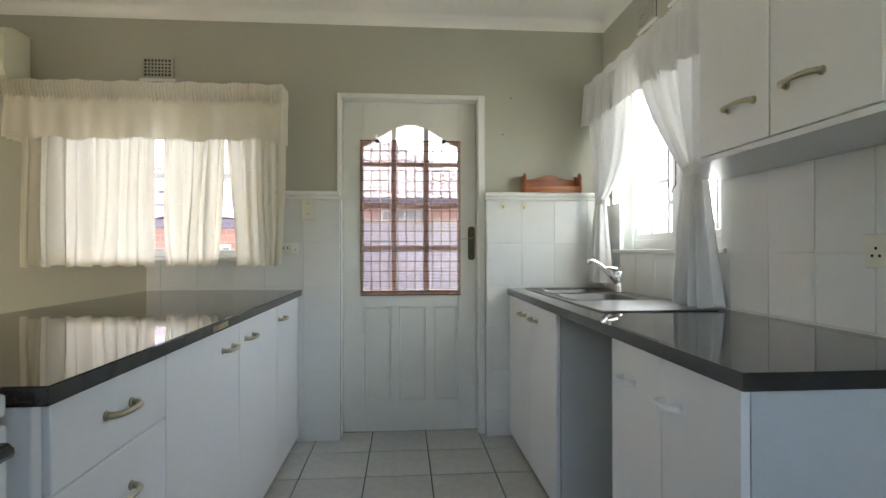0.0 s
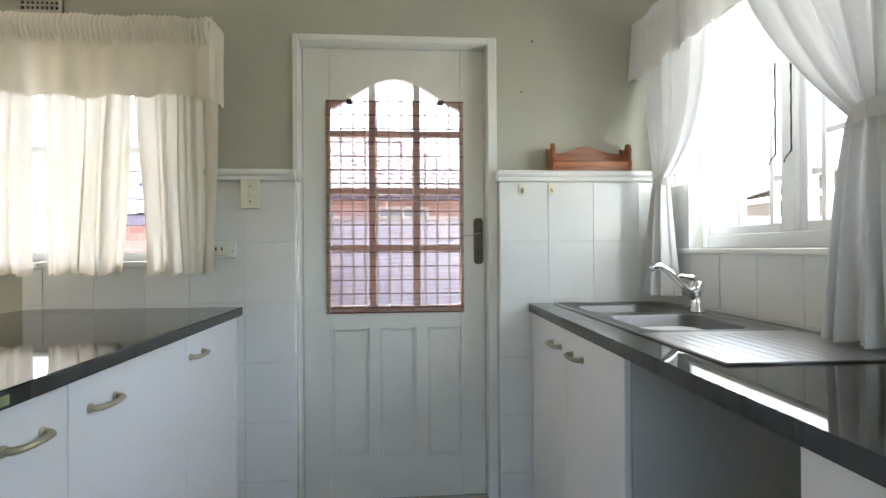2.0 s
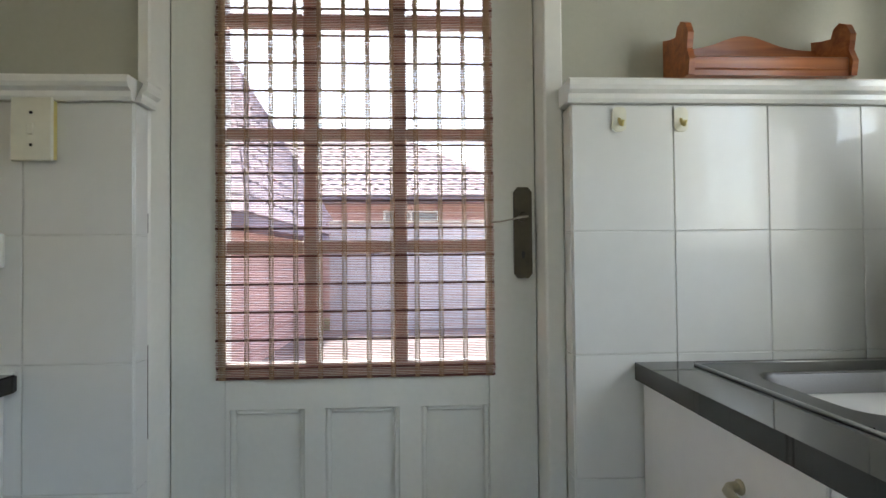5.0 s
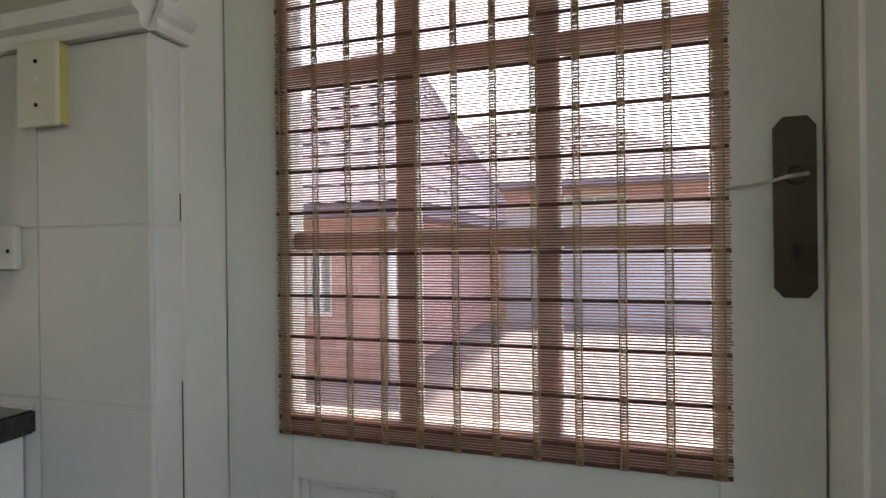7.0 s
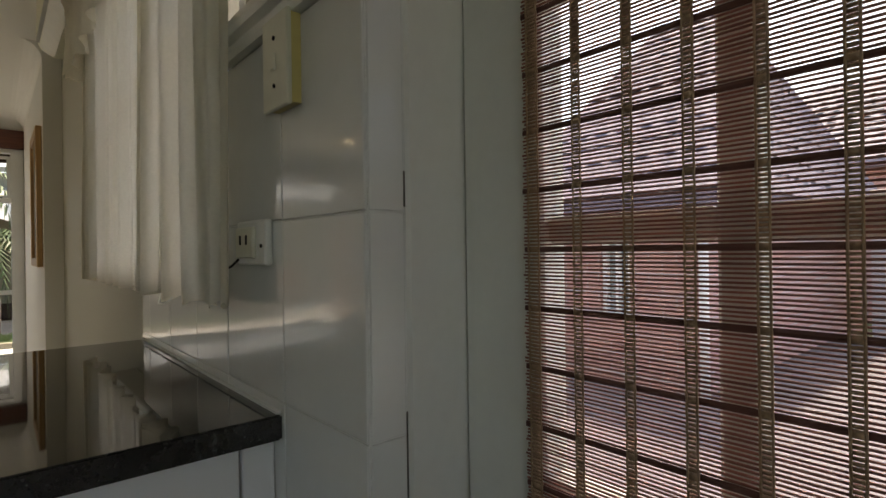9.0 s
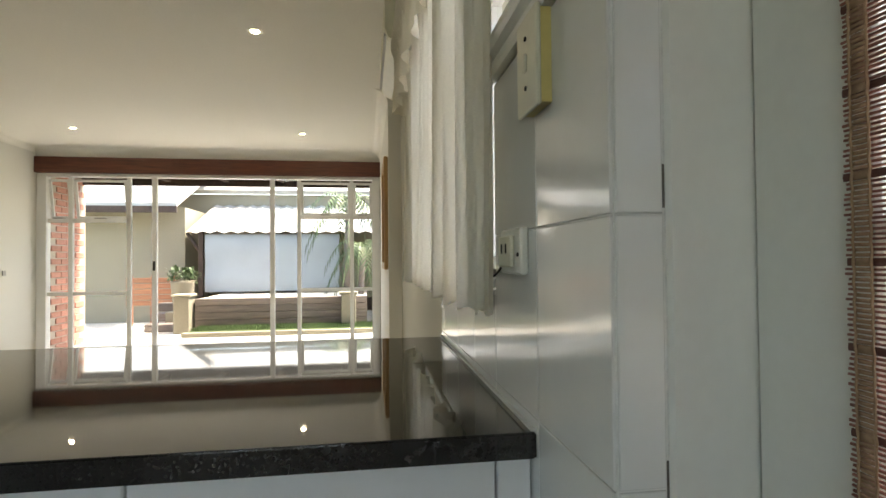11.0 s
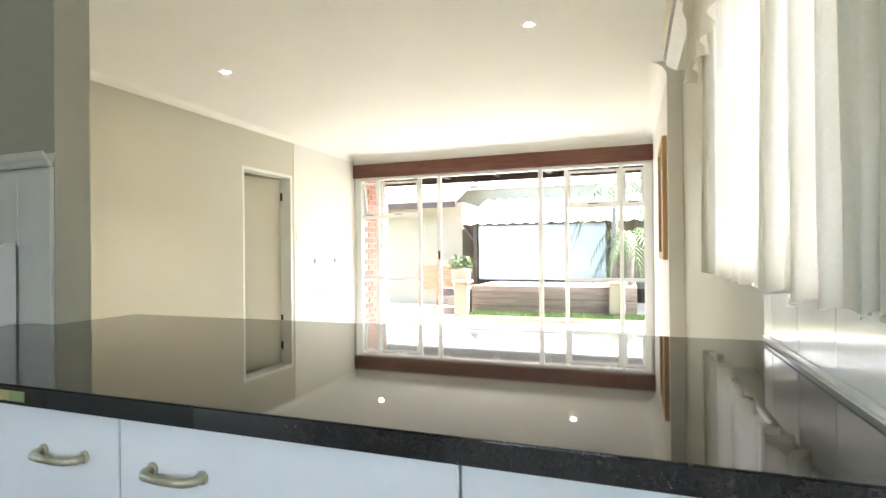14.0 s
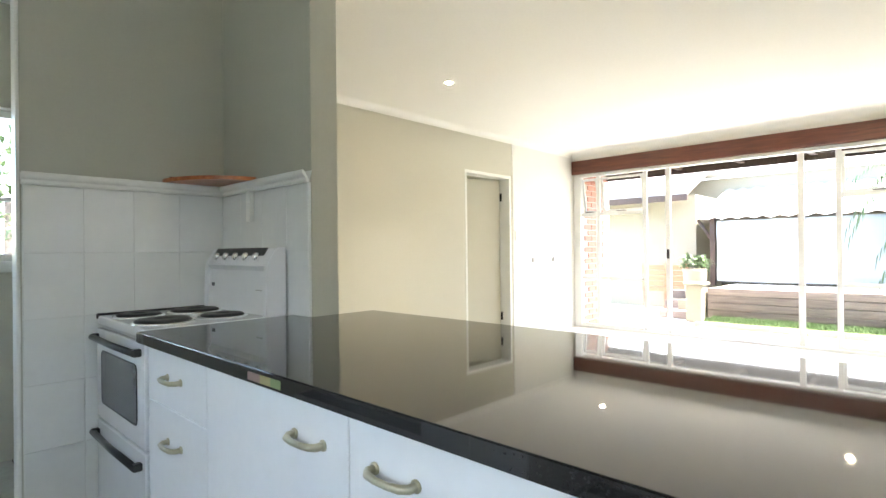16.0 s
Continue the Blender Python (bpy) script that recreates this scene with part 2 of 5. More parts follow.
M_GRASS = mat("lawn_green", (0.06, 0.10, 0.032), 0.9, 0, 0.3, 80, 0.2, 4, 0.5, 120)
M_LEAF = mat("leaf_green", (0.075, 0.12, 0.045), 0.5, 0, 0.2, 30, 0.2, 5, per_object=0.2)
M_SCREEN = mat("pale_roller_screen", (0.33, 0.375, 0.40), 0.6, 0, 0.02, 60, 0.08, 1.4)
M_TIN = mat("pale_corrugated_sheet", (0.42, 0.42, 0.40), 0.5, 0.2, 0.05, 40, 0.1, 2)
M_DARK_TIMBER = wood("dark_brown_timber", (0.07, 0.042, 0.03), (0.035, 0.022, 0.016), 0.7, 2, 10)
M_BROWN_PLASTER = mat("brown_plaster", (0.12, 0.095, 0.08), 0.9, 0, 0.08, 40, 0.1, 1.2)
M_PEBBLE = mat("pale_pebbles", (0.5, 0.48, 0.44), 0.9, 0, 0.4, 60, 0.2, 4)
M_GLOW = lamp_glow("halogen_glow", (1.0, 0.82, 0.55), 40.0)
M_SOIL = mat("dark_soil", (0.05, 0.04, 0.03), 0.95, 0, 0.3, 60, 0.2, 5)

# ---- mesh tools ----


def solid(bm, x0, x1, y0, y1, z0, z1, bevel=0.0, seg=1):
    """Adds one box, its edges rounded by bevel, to bm."""
    vs = [bm.verts.new((x, y, z)) for z in (z0, z1) for y in (y0, y1) for x in (x0, x1)]
    fs = [bm.faces.new([vs[i] for i in f]) for f in ((0, 2, 3, 1), (4, 5, 7, 6), (0, 1, 5, 4), (2, 6, 7, 3), (0, 4, 6, 2), (1, 3, 7, 5))]
    if bevel:
        bmesh.ops.bevel(bm, geom=list({e for f in fs for e in f.edges}), offset=bevel, segments=seg, affect="EDGES", profile=0.5)
    return bm


def box(x0, x1, y0, y1, z0, z1, bevel=0.0, seg=1):
    return solid(bmesh.new(), x0, x1, y0, y1, z0, z1, bevel, seg)


def prism(outline, axis, a, b, bm=None):
    """Extrudes a closed outline of (u, v) along an axis from a to b; (u, v) are the two other axes in order."""
    bm = bm or bmesh.new()

    def at(u, v, w):
        return {0: (w, u, v), 1: (u, w, v), 2: (u, v, w)}[axis]
    lo = [bm.verts.new(at(u, v, a)) for u, v in outline]
    hi = [bm.verts.new(at(u, v, b)) for u, v in outline]
    k = len(outline)
    bm.faces.new(lo)
    bm.faces.new(list(reversed(hi)))
    for i in range(k):
        bm.faces.new((lo[i], hi[i], hi[(i + 1) % k], lo[(i + 1) % k]))
    bmesh.ops.recalc_face_normals(bm, faces=bm.faces)
    return bm


def tube(points, radius, sides=8, bm=None, closed=False):
    """A round bar through the points; radius may be a list."""
    bm = bm or bmesh.new()
    pts = [Vector(p) for p in points]
    k = len(pts)
    rings = []
    for i, p in enumerate(pts):
        a, b = (pts[i - 1], pts[(i + 1) % k]) if closed else (pts[max(i - 1, 0)], pts[min(i + 1, k - 1)])
        t = (b - a).normalized()
        u = t.cross(Vector((0.13, 0.31, 1)) if abs(t.z) < 0.9 else Vector((1, 0.2, 0))).normalized()
        w = t.cross(u)
        r = radius[i] if isinstance(radius, (list, tuple)) else radius
        rings.append([bm.verts.new(p + r * (math.cos(6.28318 * j / sides) * u + math.sin(6.28318 * j / sides) * w)) for j in range(sides)])
    for i in range(k if closed else k - 1):
        a, b = rings[i], rings[(i + 1) % k]
        for j in range(sides):
            bm.faces.new((a[j], a[(j + 1) % sides], b[(j + 1) % sides], b[j]))
    if not closed:
        bm.faces.new(list(reversed(rings[0])))
        bm.faces.new(rings[-1])
    bmesh.ops.recalc_face_normals(bm, faces=bm.faces)
    for f in bm.faces:
        f.smooth = len(f.verts) == 4
    return bm


def lathe(profile, centre, sides=24, axis=2, bm=None):
    """Turns (radius, height) pairs round an axis through centre."""
    bm = bm or bmesh.new()
    c = Vector(centre)

    def at(r, h, a):
        u, v = r * math.cos(a), r * math.sin(a)
        return c + Vector({0: (h, u, v), 1: (u, h, v), 2: (u, v, h)}[axis])
    rings = [[bm.verts.new(at(r, h, 6.28318 * j / sides)) for j in range(sides)] for r, h in profile]
    for a, b in zip(rings, rings[1:]):
        for j in range(sides):
            bm.faces.new((a[j], a[(j + 1) % sides], b[(j + 1) % sides], b[j])).smooth = True
    bm.faces.new(rings[0])
    bm.faces.new(rings[-1])
    bmesh.ops.recalc_face_normals(bm, faces=bm.faces)
    return bm


def sheet(f, nu, nv):
    """A smooth surface through f(u, v) for u, v from 0 to 1."""
    bm = bmesh.new()
    g = [[bm.verts.new(f(i / nu, j / nv)) for j in range(nv + 1)] for i in range(nu + 1)]
    for i in range(nu):
        for j in range(nv):
            bm.faces.new((g[i][j], g[i + 1][j], g[i + 1][j + 1], g[i][j + 1])).smooth = True
    return bm


def to_mesh(name, bm, material):
    me = bpy.data.meshes.new(name)
    bm.to_mesh(me)
    bm.free()
    me.materials.append(material)
    return me


def structure(name, bm, material, label="", kind="structure", category=""):
    return tagged(new(name, to_mesh(name, bm, material)), label, category, "", kind)


def thing(name, x, y, z, label, category, group=""):
    ob = new(name)
    ob.location, ob.empty_display_size = (x, y, z), 0.05
    return tagged(ob, label, category, group)


def base_of(ob):
    p = Vector((0, 0, 0))
    while ob is not None:
        p += ob.location
        ob = ob.parent
    return p


def part(name, bm, material, parent, label=""):
    """Links bm, given in the world's place, as one mesh under a thing or a part."""
    bmesh.ops.translate(bm, vec=-base_of(parent), verts=bm.verts)
    ob = new(name, to_mesh(name, bm, material))
    ob.parent = parent
    return tagged(ob, label)


def piece(name, mesh, parent, at, turn=0.0, axis=2):
    ob = new(name, mesh)
    ob.parent = parent
    ob.location = Vector(at) - base_of(parent)
    if turn:
        ob.rotation_euler[axis] = turn
    return ob


def wall_x(x0, x1, y0, y1, z0, z1, holes=()):
    """A wall along x with openings (x0, x1, z0, z1)."""
    bm = bmesh.new()
    cuts = sorted({x0, x1, *[h[0] for h in holes], *[h[1] for h in holes]})
    for a, b in zip(cuts, cuts[1:]):
        hs = [h for h in holes if h[0] <= a and b <= h[1]]
        if not hs:
            solid(bm, a, b, y0, y1, z0, z1)
        for h in hs:
            if h[2] > z0:
                solid(bm, a, b, y0, y1, z0, h[2])
            if h[3] < z1:
                solid(bm, a, b, y0, y1, h[3], z1)
    return bm


def wall_y(x0, x1, y0, y1, z0, z1, holes=()):
    bm = wall_x(y0, y1, x0, x1, z0, z1, holes)
    for v in bm.verts:
        v.co = Vector((v.co.y, v.co.x, v.co.z))
    bmesh.ops.recalc_face_normals(bm, faces=bm.faces)
    return bm

# ---- the setting ----
FLOOR, TOP = 0.0, 2.53
floor = structure("floor", box(-1.19, 1.41, -4.4, 0.2, -0.12, -0.007), M_FLOOR_GROUT, "dark grout bed under grey ceramic floor tiles")
floor_living = structure("floor_living", box(-7.1, -1.19, -4.4, 0.2, -0.12, 0.0), M_LIVING_FLOOR, "pale smooth living room floor")
ceiling = structure("ceiling", box(-7.2, 1.41, -4.56, 0.2, TOP, TOP + 0.1), M_CEILING, "smooth white painted plaster ceiling")
W_N, D_N = (-1.98, -0.92, 1.08, 1.98), (-0.43, 0.462, 0.0, 2.06)
wall_north = structure("wall_north", wall_x(-4.3, 1.41, -0.06, 0.2, 0, TOP, (W_N, D_N)), M_SAGE, "sage green painted kitchen wall with door and window")
structure("wall_north_living", box(-7.1, -4.3, -0.165, 0.2, 0, TOP), M_WHITE_WALL, "thicker off-white painted living room wall")
W_E = (-1.285, -0.22, 1.12, 2.05)
wall_east = structure("wall_east", wall_y(1.21, 1.41, -4.4, -0.06, 0, TOP, (W_E,)), M_SAGE, "sage green painted wall with sink window")
wall_stub = structure("wall_stub", box(-1.316, -1.197, -4.364, -2.195, 0, TOP), M_SAGE, "sage green painted end wall behind the stove")
wall_nook = structure("wall_nook", box(-1.197, -0.425, -3.05, -2.957, 0, TOP), M_SAGE, "short sage green wall beside the stove")
structure("nook_edge_trim", box(-0.425, -0.413, -3.05, -2.957, 0, TOP, 0.003), M_TRIM, "white painted edge strip of the short wall")
structure("wall_south_living", wall_x(-7.1, -1.316, -4.56, -4.364, 0, TOP, ((-5.46, -4.58, 0, 2.06),)), M_CREAM_WALL, "cream painted living room wall with a door")
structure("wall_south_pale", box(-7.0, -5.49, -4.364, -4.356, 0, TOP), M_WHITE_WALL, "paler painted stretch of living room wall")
W_S = (-0.85, 0.95, 1.1, 1.95)
structure("wall_south_kitchen", wall_x(-1.197, 1.21, -4.4, -4.2, 0, TOP, (W_S,)), M_CREAM_WALL, "cream painted wall with a window")
structure("wall_west", wall_y(-7.2, -7.0, -4.56, 0.2, 0, TOP, ((-4.36, -0.165, 0, 2.24),)), M_WHITE_WALL, "wall above the sliding glass doors")
structure("wall_back_room", wall_x(-5.9, -4.2, -6.2, -6.1, 0, TOP), M_CREAM_WALL, "plain wall of the room behind the inner door")
# the west side has an added opening that lets daylight onto the inner door
for a, b in ((-5.9, -5.8), (-4.3, -4.2)):
    structure("wall_back_room_side", wall_y(a, b, -6.1, -4.56, 0, TOP, ((-5.85, -4.95, 0.95, 2.1),) if a < -5 else ()), M_CREAM_WALL, "plain side wall of the room behind, the west one with an added light opening")
structure("ceiling_back_room", box(-5.9, -4.2, -6.2, -4.56, TOP, TOP + 0.1), M_CEILING, "plain ceiling of the room behind")
structure("floor_back_room", box(-5.9, -4.2, -6.2, -4.4, -0.12, 0), M_LIVING_FLOOR, "plain floor of the room behind")


def cove(name, x0, x1, y0, y1, face, s=0.12):
    """Curved cornice along a wall; face is the way it looks: +x, -x, +y or -y."""
    outline = [(0, TOP), (s, TOP)] + [(s - s * math.sin(radians(15 * i)), TOP - s + s * math.cos(radians(15 * i))) for i in range(1, 7)]
    if face in ("-y", "+y"):
        k = -1 if face == "-y" else 1
        bm = prism([(y0 + k * u, v) for u, v in outline], 0, x0, x1)
    else:
        k = -1 if face == "-x" else 1
        bm = prism([(x0 + k * u, v) for u, v in outline], 1, y0, y1)
    return structure(name, bm, M_CEILING, "white plaster cornice under the ceiling")


cove("cornice_north", -4.3, 1.21, -0.06, 0, "-y", 0.06)
cove("cornice_north_living", -7.0, -4.3, -0.165, 0, "-y")
cove("cornice_east", 1.21, 0, -4.2, -0.06, "-x", 0.06)
cove("cornice_south", -7.0, -1.316, -4.356, 0, "+y", 0.065)
cove("cornice_west", -7.0, 0, -4.356, -0.165, "+x")
cove("cornice_nook", -1.197, -0.425, -2.957, 0, "+y")
cove("cornice_stub", -1.197, 0, -2.957, -2.195, "+x")

# unseen slab; its eaves are set to hold sun and sky off the windows
structure("roof", box(-7.2, 2.1, -4.5, 0.85, TOP + 0.1, TOP + 0.16), M_TIN, "unseen flat roof, its eaves sized to shade the windows")

# the built-out tiled lower walls and their ledge mouldings
wains_l = bmesh.new()
solid(wains_l, -0.84, -0.4085, -0.1245, -0.06, 0, 1.415)
solid(wains_l, -1.5, -0.84, -0.1245, -0.06, 0, 1.06)
wainscot_left = structure("wainscot_left", wains_l, M_GROUT, "built-out lower wall faced with white glazed tiles")
wainscot_right = structure("wainscot_right", box(0.4625, 1.2, -0.1245, -0.06, 0, 1.415), M_GROUT, "built-out lower wall faced with white glazed tiles")
wainscot_east = structure("wainscot_east", wall_y(1.2005, 1.21, -2.4, -0.06, 0, 1.415, ((-1.285, -0.22, 1.115, 1.42),)), M_GROUT, "white glazed tiles behind the sink worktop")
wainscot_nook = structure("wainscot_nook", box(-1.19, -0.43, -2.957, -2.9475, 0, 1.4), M_GROUT, "white glazed tiles beside the stove")
wainscot_stub = structure("wainscot_stub", box(-1.197, -1.1875, -2.9475, -2.2, 0, 1.4), M_GROUT, "white glazed tiles behind the stove")

LEDGE = [(0.0, 1.415), (-0.012, 1.415), (-0.016, 1.422), (-0.016, 1.432), (-0.026, 1.438), (-0.03, 1.446), (-0.03, 1.456), (-0.026, 1.461), (0.06, 1.461), (0.06, 1.42), (0.0, 1.42)]
structure("ledge_trim_left", prism([(-0.127 + u, v) for u, v in LEDGE], 0, -0.84, -0.405), M_TRIM, "white painted moulded ledge above the tiles")
structure("ledge_trim_return", prism([(-0.405 - u * 0.8, v) for u, v in LEDGE if u <= 0] + [(-0.412, 1.461)], 1, -0.127, -0.066), M_TRIM, "white painted moulded ledge end")
structure("ledge_trim_right", prism([(-0.127 + u, v) for u, v in LEDGE], 0, 0.452, 1.205), M_TRIM, "white painted moulded ledge above the tiles")
structure("ledge_trim_nook", prism([(-2.945 - u, v - 0.015) for u, v in LEDGE if u <= 0] + [(-2.957, 1.446)], 0, -1.19, -0.425), M_TRIM, "white painted moulded ledge above the tiles")
structure("ledge_trim_stub", prism([(-1.185 - u, v - 0.015) for u, v in LEDGE if u <= 0] + [(-1.197, 1.446)], 1, -2.915, -2.19), M_TRIM, "white painted moulded ledge above the tiles")

for a, b in ((0.74, 0.93), (1.16, 1.2)):
    structure("joint_gap", box(-0.4062, -0.4055, -0.0775, -0.0755, a, b), M_CRACK, "dark crack between tiles and door frame")

# ---- kitchen door and its frame ----
jamb = bmesh.new()
solid(jamb, -0.43, -0.404, -0.073, 0.1, 0, 2.06, 0.004)
solid(jamb, 0.42, 0.4615, -0.073, 0.1, 0, 2.06, 0.004)
solid(jamb, -0.404, 0.42, -0.073, 0.1, 2.032, 2.06, 0.004)
for a, b in ((-0.404, -0.39), (0.406, 0.42)):
    solid(jamb, a, b, 0.056, 0.1, 0, 2.032)
solid(jamb, -0.404, 0.42, 0.052, 0.16, -0.007, 0.012, 0.004)
structure("door_frame", jamb, M_TRIM, "white gloss painted wooden door frame")
GX0, GX1, GZ0, GC, GH, GZS = -0.282, 0.305, 0.87, 0.0115, 0.138, 1.757
door = new("door_1", None)
tagged(door, "old white panelled kitchen door with arched glazed top", "door", "", "structure")
Y0, Y1 = 0.012, 0.052
part("stile", box(-0.402, GX0, Y0, Y1, 0.001, 2.03, 0.003), M_DOOR, door)
part("stile", box(GX1, 0.418, Y0, Y1, 0.001, 2.03, 0.003), M_DOOR, door)
part("bottom_rail", box(GX0, GX1, Y0, Y1, 0.001, 0.189), M_DOOR, door)
part("lock_rail", box(GX0, GX1, Y0, Y1, 0.769, GZ0), M_DOOR, door)
top = bmesh.new()
steps = 28
for i in range(steps):
    xa, xb = (GX0 + (GX1 - GX0) * k / steps for k in (i, i + 1))
    za, zb = (GZS + GH * (0.5 - 0.5 * ((x - GC) / (GX1 - GC)) ** 2 + 0.25 + 0.25 * math.cos(math.pi * (x - GC) / (GX1 - GC))) for x in (xa, xb))
    prism([(xa, za), (xb, zb), (xb, 2.03), (xa, 2.03)], 1, Y0, Y1, top)
bmesh.ops.remove_doubles(top, verts=top.verts, dist=0.0002)
part("top_rail", top, M_DOOR, door)
for a, b in ((-0.282, -0.273), (-0.109, -0.063), (0.103, 0.152)):
    part("panel_mullion", box(a, b, Y0, Y1, 0.189, 0.769), M_DOOR, door)
for a, b in ((-0.273, -0.109), (-0.063, 0.103), (0.152, 0.305)):
    pan = box(a, b, Y0 + 0.014, Y1 - 0.014, 0.189, 0.769)
    for u0, u1, v0, v1 in ((a, a + 0.012, 0.189, 0.769), (b - 0.012, b, 0.189, 0.769), (a + 0.012, b - 0.012, 0.757, 0.769), (a + 0.012, b - 0.012, 0.189, 0.201)):
        solid(pan, u0, u1, Y0 + 0.005, Y0 + 0.0145, v0, v1, 0.003)
    part("panel", pan, M_DOOR, door)
for x in (-0.094, 0.107):
    part("glazing_bar", box(x - 0.016, x + 0.016, Y0 + 0.004, Y1 - 0.004, GZ0, 1.882, 0.004), M_DOOR, door)
for z in (1.13, 1.388, 1.649):
    for a, b in ((GX0, -0.11), (-0.078, 0.091), (0.123, GX1)):
        part("glazing_bar", box(a, b, Y0 + 0.006, Y1 - 0.006, z - 0.014, z + 0.014, 0.004), M_DOOR, door)
for a, b in ((GX0, -0.11), (-0.078, 0.091), (0.123, GX1)):
    for c, d in ((GZ0, 1.116), (1.144, 1.374), (1.402, 1.635), (1.663, 1.9)):
        pane = part("pane", box(a, b, 0.03, 0.033, c, d), M_GLASS, door)
        pane.visible_shadow = False
lock = part("lock_plate", prism([(0.387 + sx * u, z) for sx, u, z in ((-1, 0.012, 1.263), (1, 0.012, 1.263), (1, 0.021, 1.252), (1, 0.021, 1.066), (1, 0.012, 1.055), (-1, 0.012, 1.055), (-1, 0.021, 1.066), (-1, 0.021, 1.252))], 1, 0.005, Y0), M_BRONZE, door, "dark bronze lock plate without a lever")
part("keyhole", prism([(0.387 + 0.004 * math.cos(a / 2), 1.113 + (0.004 * math.sin(a / 2) if math.sin(a / 2) > 0 else 0.014 * math.sin(a / 2))) for a in range(12)], 1, 0.0035, 0.005), M_GAP, lock)
part("spindle_boss", lathe([(0.011, 0.0), (0.011, -0.006), (0.007, -0.009)], (0.387, 0.005, 1.195), 16, 1), M_BRONZE, lock)

# ---- windows ----


def window_north():
    win = new("window_1", None)
    tagged(win, "white steel window behind cream curtains", "window", "", "structure")
    x0, x1, z0, z1 = W_N
    y = 0.06
    for a, b, c, d in ((x0, x0 + 0.04, z0, z1), (x1 - 0.04, x1, z0, z1), (x0 + 0.04, x1 - 0.04, z0, z0 + 0.04), (x0 + 0.04, x1 - 0.04, z1 - 0.04, z1)):
        part("window_frame", box(a, b, y, y + 0.04, c, d, 0.003), M_ALU, win)
    for x in (-1.63, -1.27):
        part("mullion", box(x - 0.02, x + 0.02, y, y + 0.04, z0 + 0.04, z1 - 0.04, 0.003), M_ALU, win)
    for a, b in ((x0 + 0.04, -1.65), (-1.61, -1.29), (-1.25, x1 - 0.04)):
        part("transom", box(a, b, y + 0.003, y + 0.037, 1.56, 1.59, 0.003), M_ALU, win)
        for c, d in ((z0 + 0.04, 1.56), (1.59, z1 - 0.04)):
            part("pane", box(a, b, y + 0.018, y + 0.021, c, d), M_GLASS, win).visible_shadow = False
    part("window_sill", box(x0, x1, -0.135, y, z0 - 0.025, z0, 0.004), M_TRIM, win)
    part("reveal", box(x0, x0 + 0.006, -0.058, y, z0, z1), M_TRIM, win)
    part("reveal", box(x1 - 0.006, x1, -0.058, y, z0, z1), M_TRIM, win)


def window_east():
    win = new("window_2", None)
    tagged(win, "white painted casement window with small panes over the sink", "window", "", "structure")
    y0, y1, z0, z1 = W_E
    x = 1.315
    for a, b, c, d in ((y0, y0 + 0.045, z0, z1), (y1 - 0.045, y1, z0, z1), (y0 + 0.045, y1 - 0.045, z0, z0 + 0.055), (y0 + 0.045, y1 - 0.045, z1 - 0.05, z1)):
        part("window_frame", box(x, x + 0.06, a, b, c, d, 0.004), M_ALU, win)
    mid = -0.74
    part("mullion", box(x - 0.004, x + 0.064, mid - 0.03, mid + 0.03, z0 + 0.055, z1 - 0.05, 0.004), M_ALU, win)
    for a, b, k in ((y0 + 0.045, mid - 0.03, 1), (mid + 0.03, y1 - 0.045, -1)):
        for c, d, e, f in ((a, a + 0.028, z0 + 0.055, z1 - 0.05), (b - 0.028, b, z0 + 0.055, z1 - 0.05), (a + 0.028, b - 0.028, z0 + 0.055, z0 + 0.085), (a + 0.028, b - 0.028, z1 - 0.08, z1 - 0.05)):
            part("sash", box(x + 0.008, x + 0.05, c, d, e, f, 0.003), M_ALU, win)
        meet, far = (b, a) if k > 0 else (a, b)
        near_bar = meet - k * 0.085
        outer_bar = (near_bar + far) / 2
        ys = sorted((far + k * 0.028, outer_bar, near_bar, meet - k * 0.028))
        for y in (near_bar, outer_bar):
            part("glazing_bar", box(x + 0.016, x + 0.042, y - 0.009, y + 0.009, z0 + 0.085, z1 - 0.08), M_ALU, win)
        for p, q in zip(ys, ys[1:]):
            zs = [z0 + 0.085, 1.36 if near_bar in (p, q) and outer_bar not in (p, q) else 1.477, 1.757, z1 - 0.08]
            for z in zs[1:-1]:
                part("glazing_bar", box(x + 0.018, x + 0.04, p + 0.009, q - 0.009, z - 0.009, z + 0.009), M_ALU, win)
            for c, d in zip(zs, zs[1:]):
                part("pane", box(x + 0.027, x + 0.03, p, q, c, d), M_GLASS, win).visible_shadow = False
    part("window_sill", box(1.185, x, y0 - 0.03, y1 - 0.03, z0 - 0.022, z0, 0.004), M_TRIM, win)
    for a, b in ((y0, y0 + 0.005), (y1 - 0.005, y1)):
        part("reveal", box(1.2, x, a, b, z0, z1), M_TRIM, win)
    for dy in (0.042, -0.03):
        c = [(x - 0.022, mid + dy + 0.0012 * math.sin(9 * k), 1.74 - 0.034 * k) for k in range(10)]
        c += [(x - 0.03, mid + dy + 0.018, 1.41), (x - 0.028, mid + dy + 0.024, 1.40)]
        part("window_stay", tube(c, [0.003 if k % 2 else 0.0021 for k in range(len(c))], 6), M_GAP, win, "black twisted iron window stay")


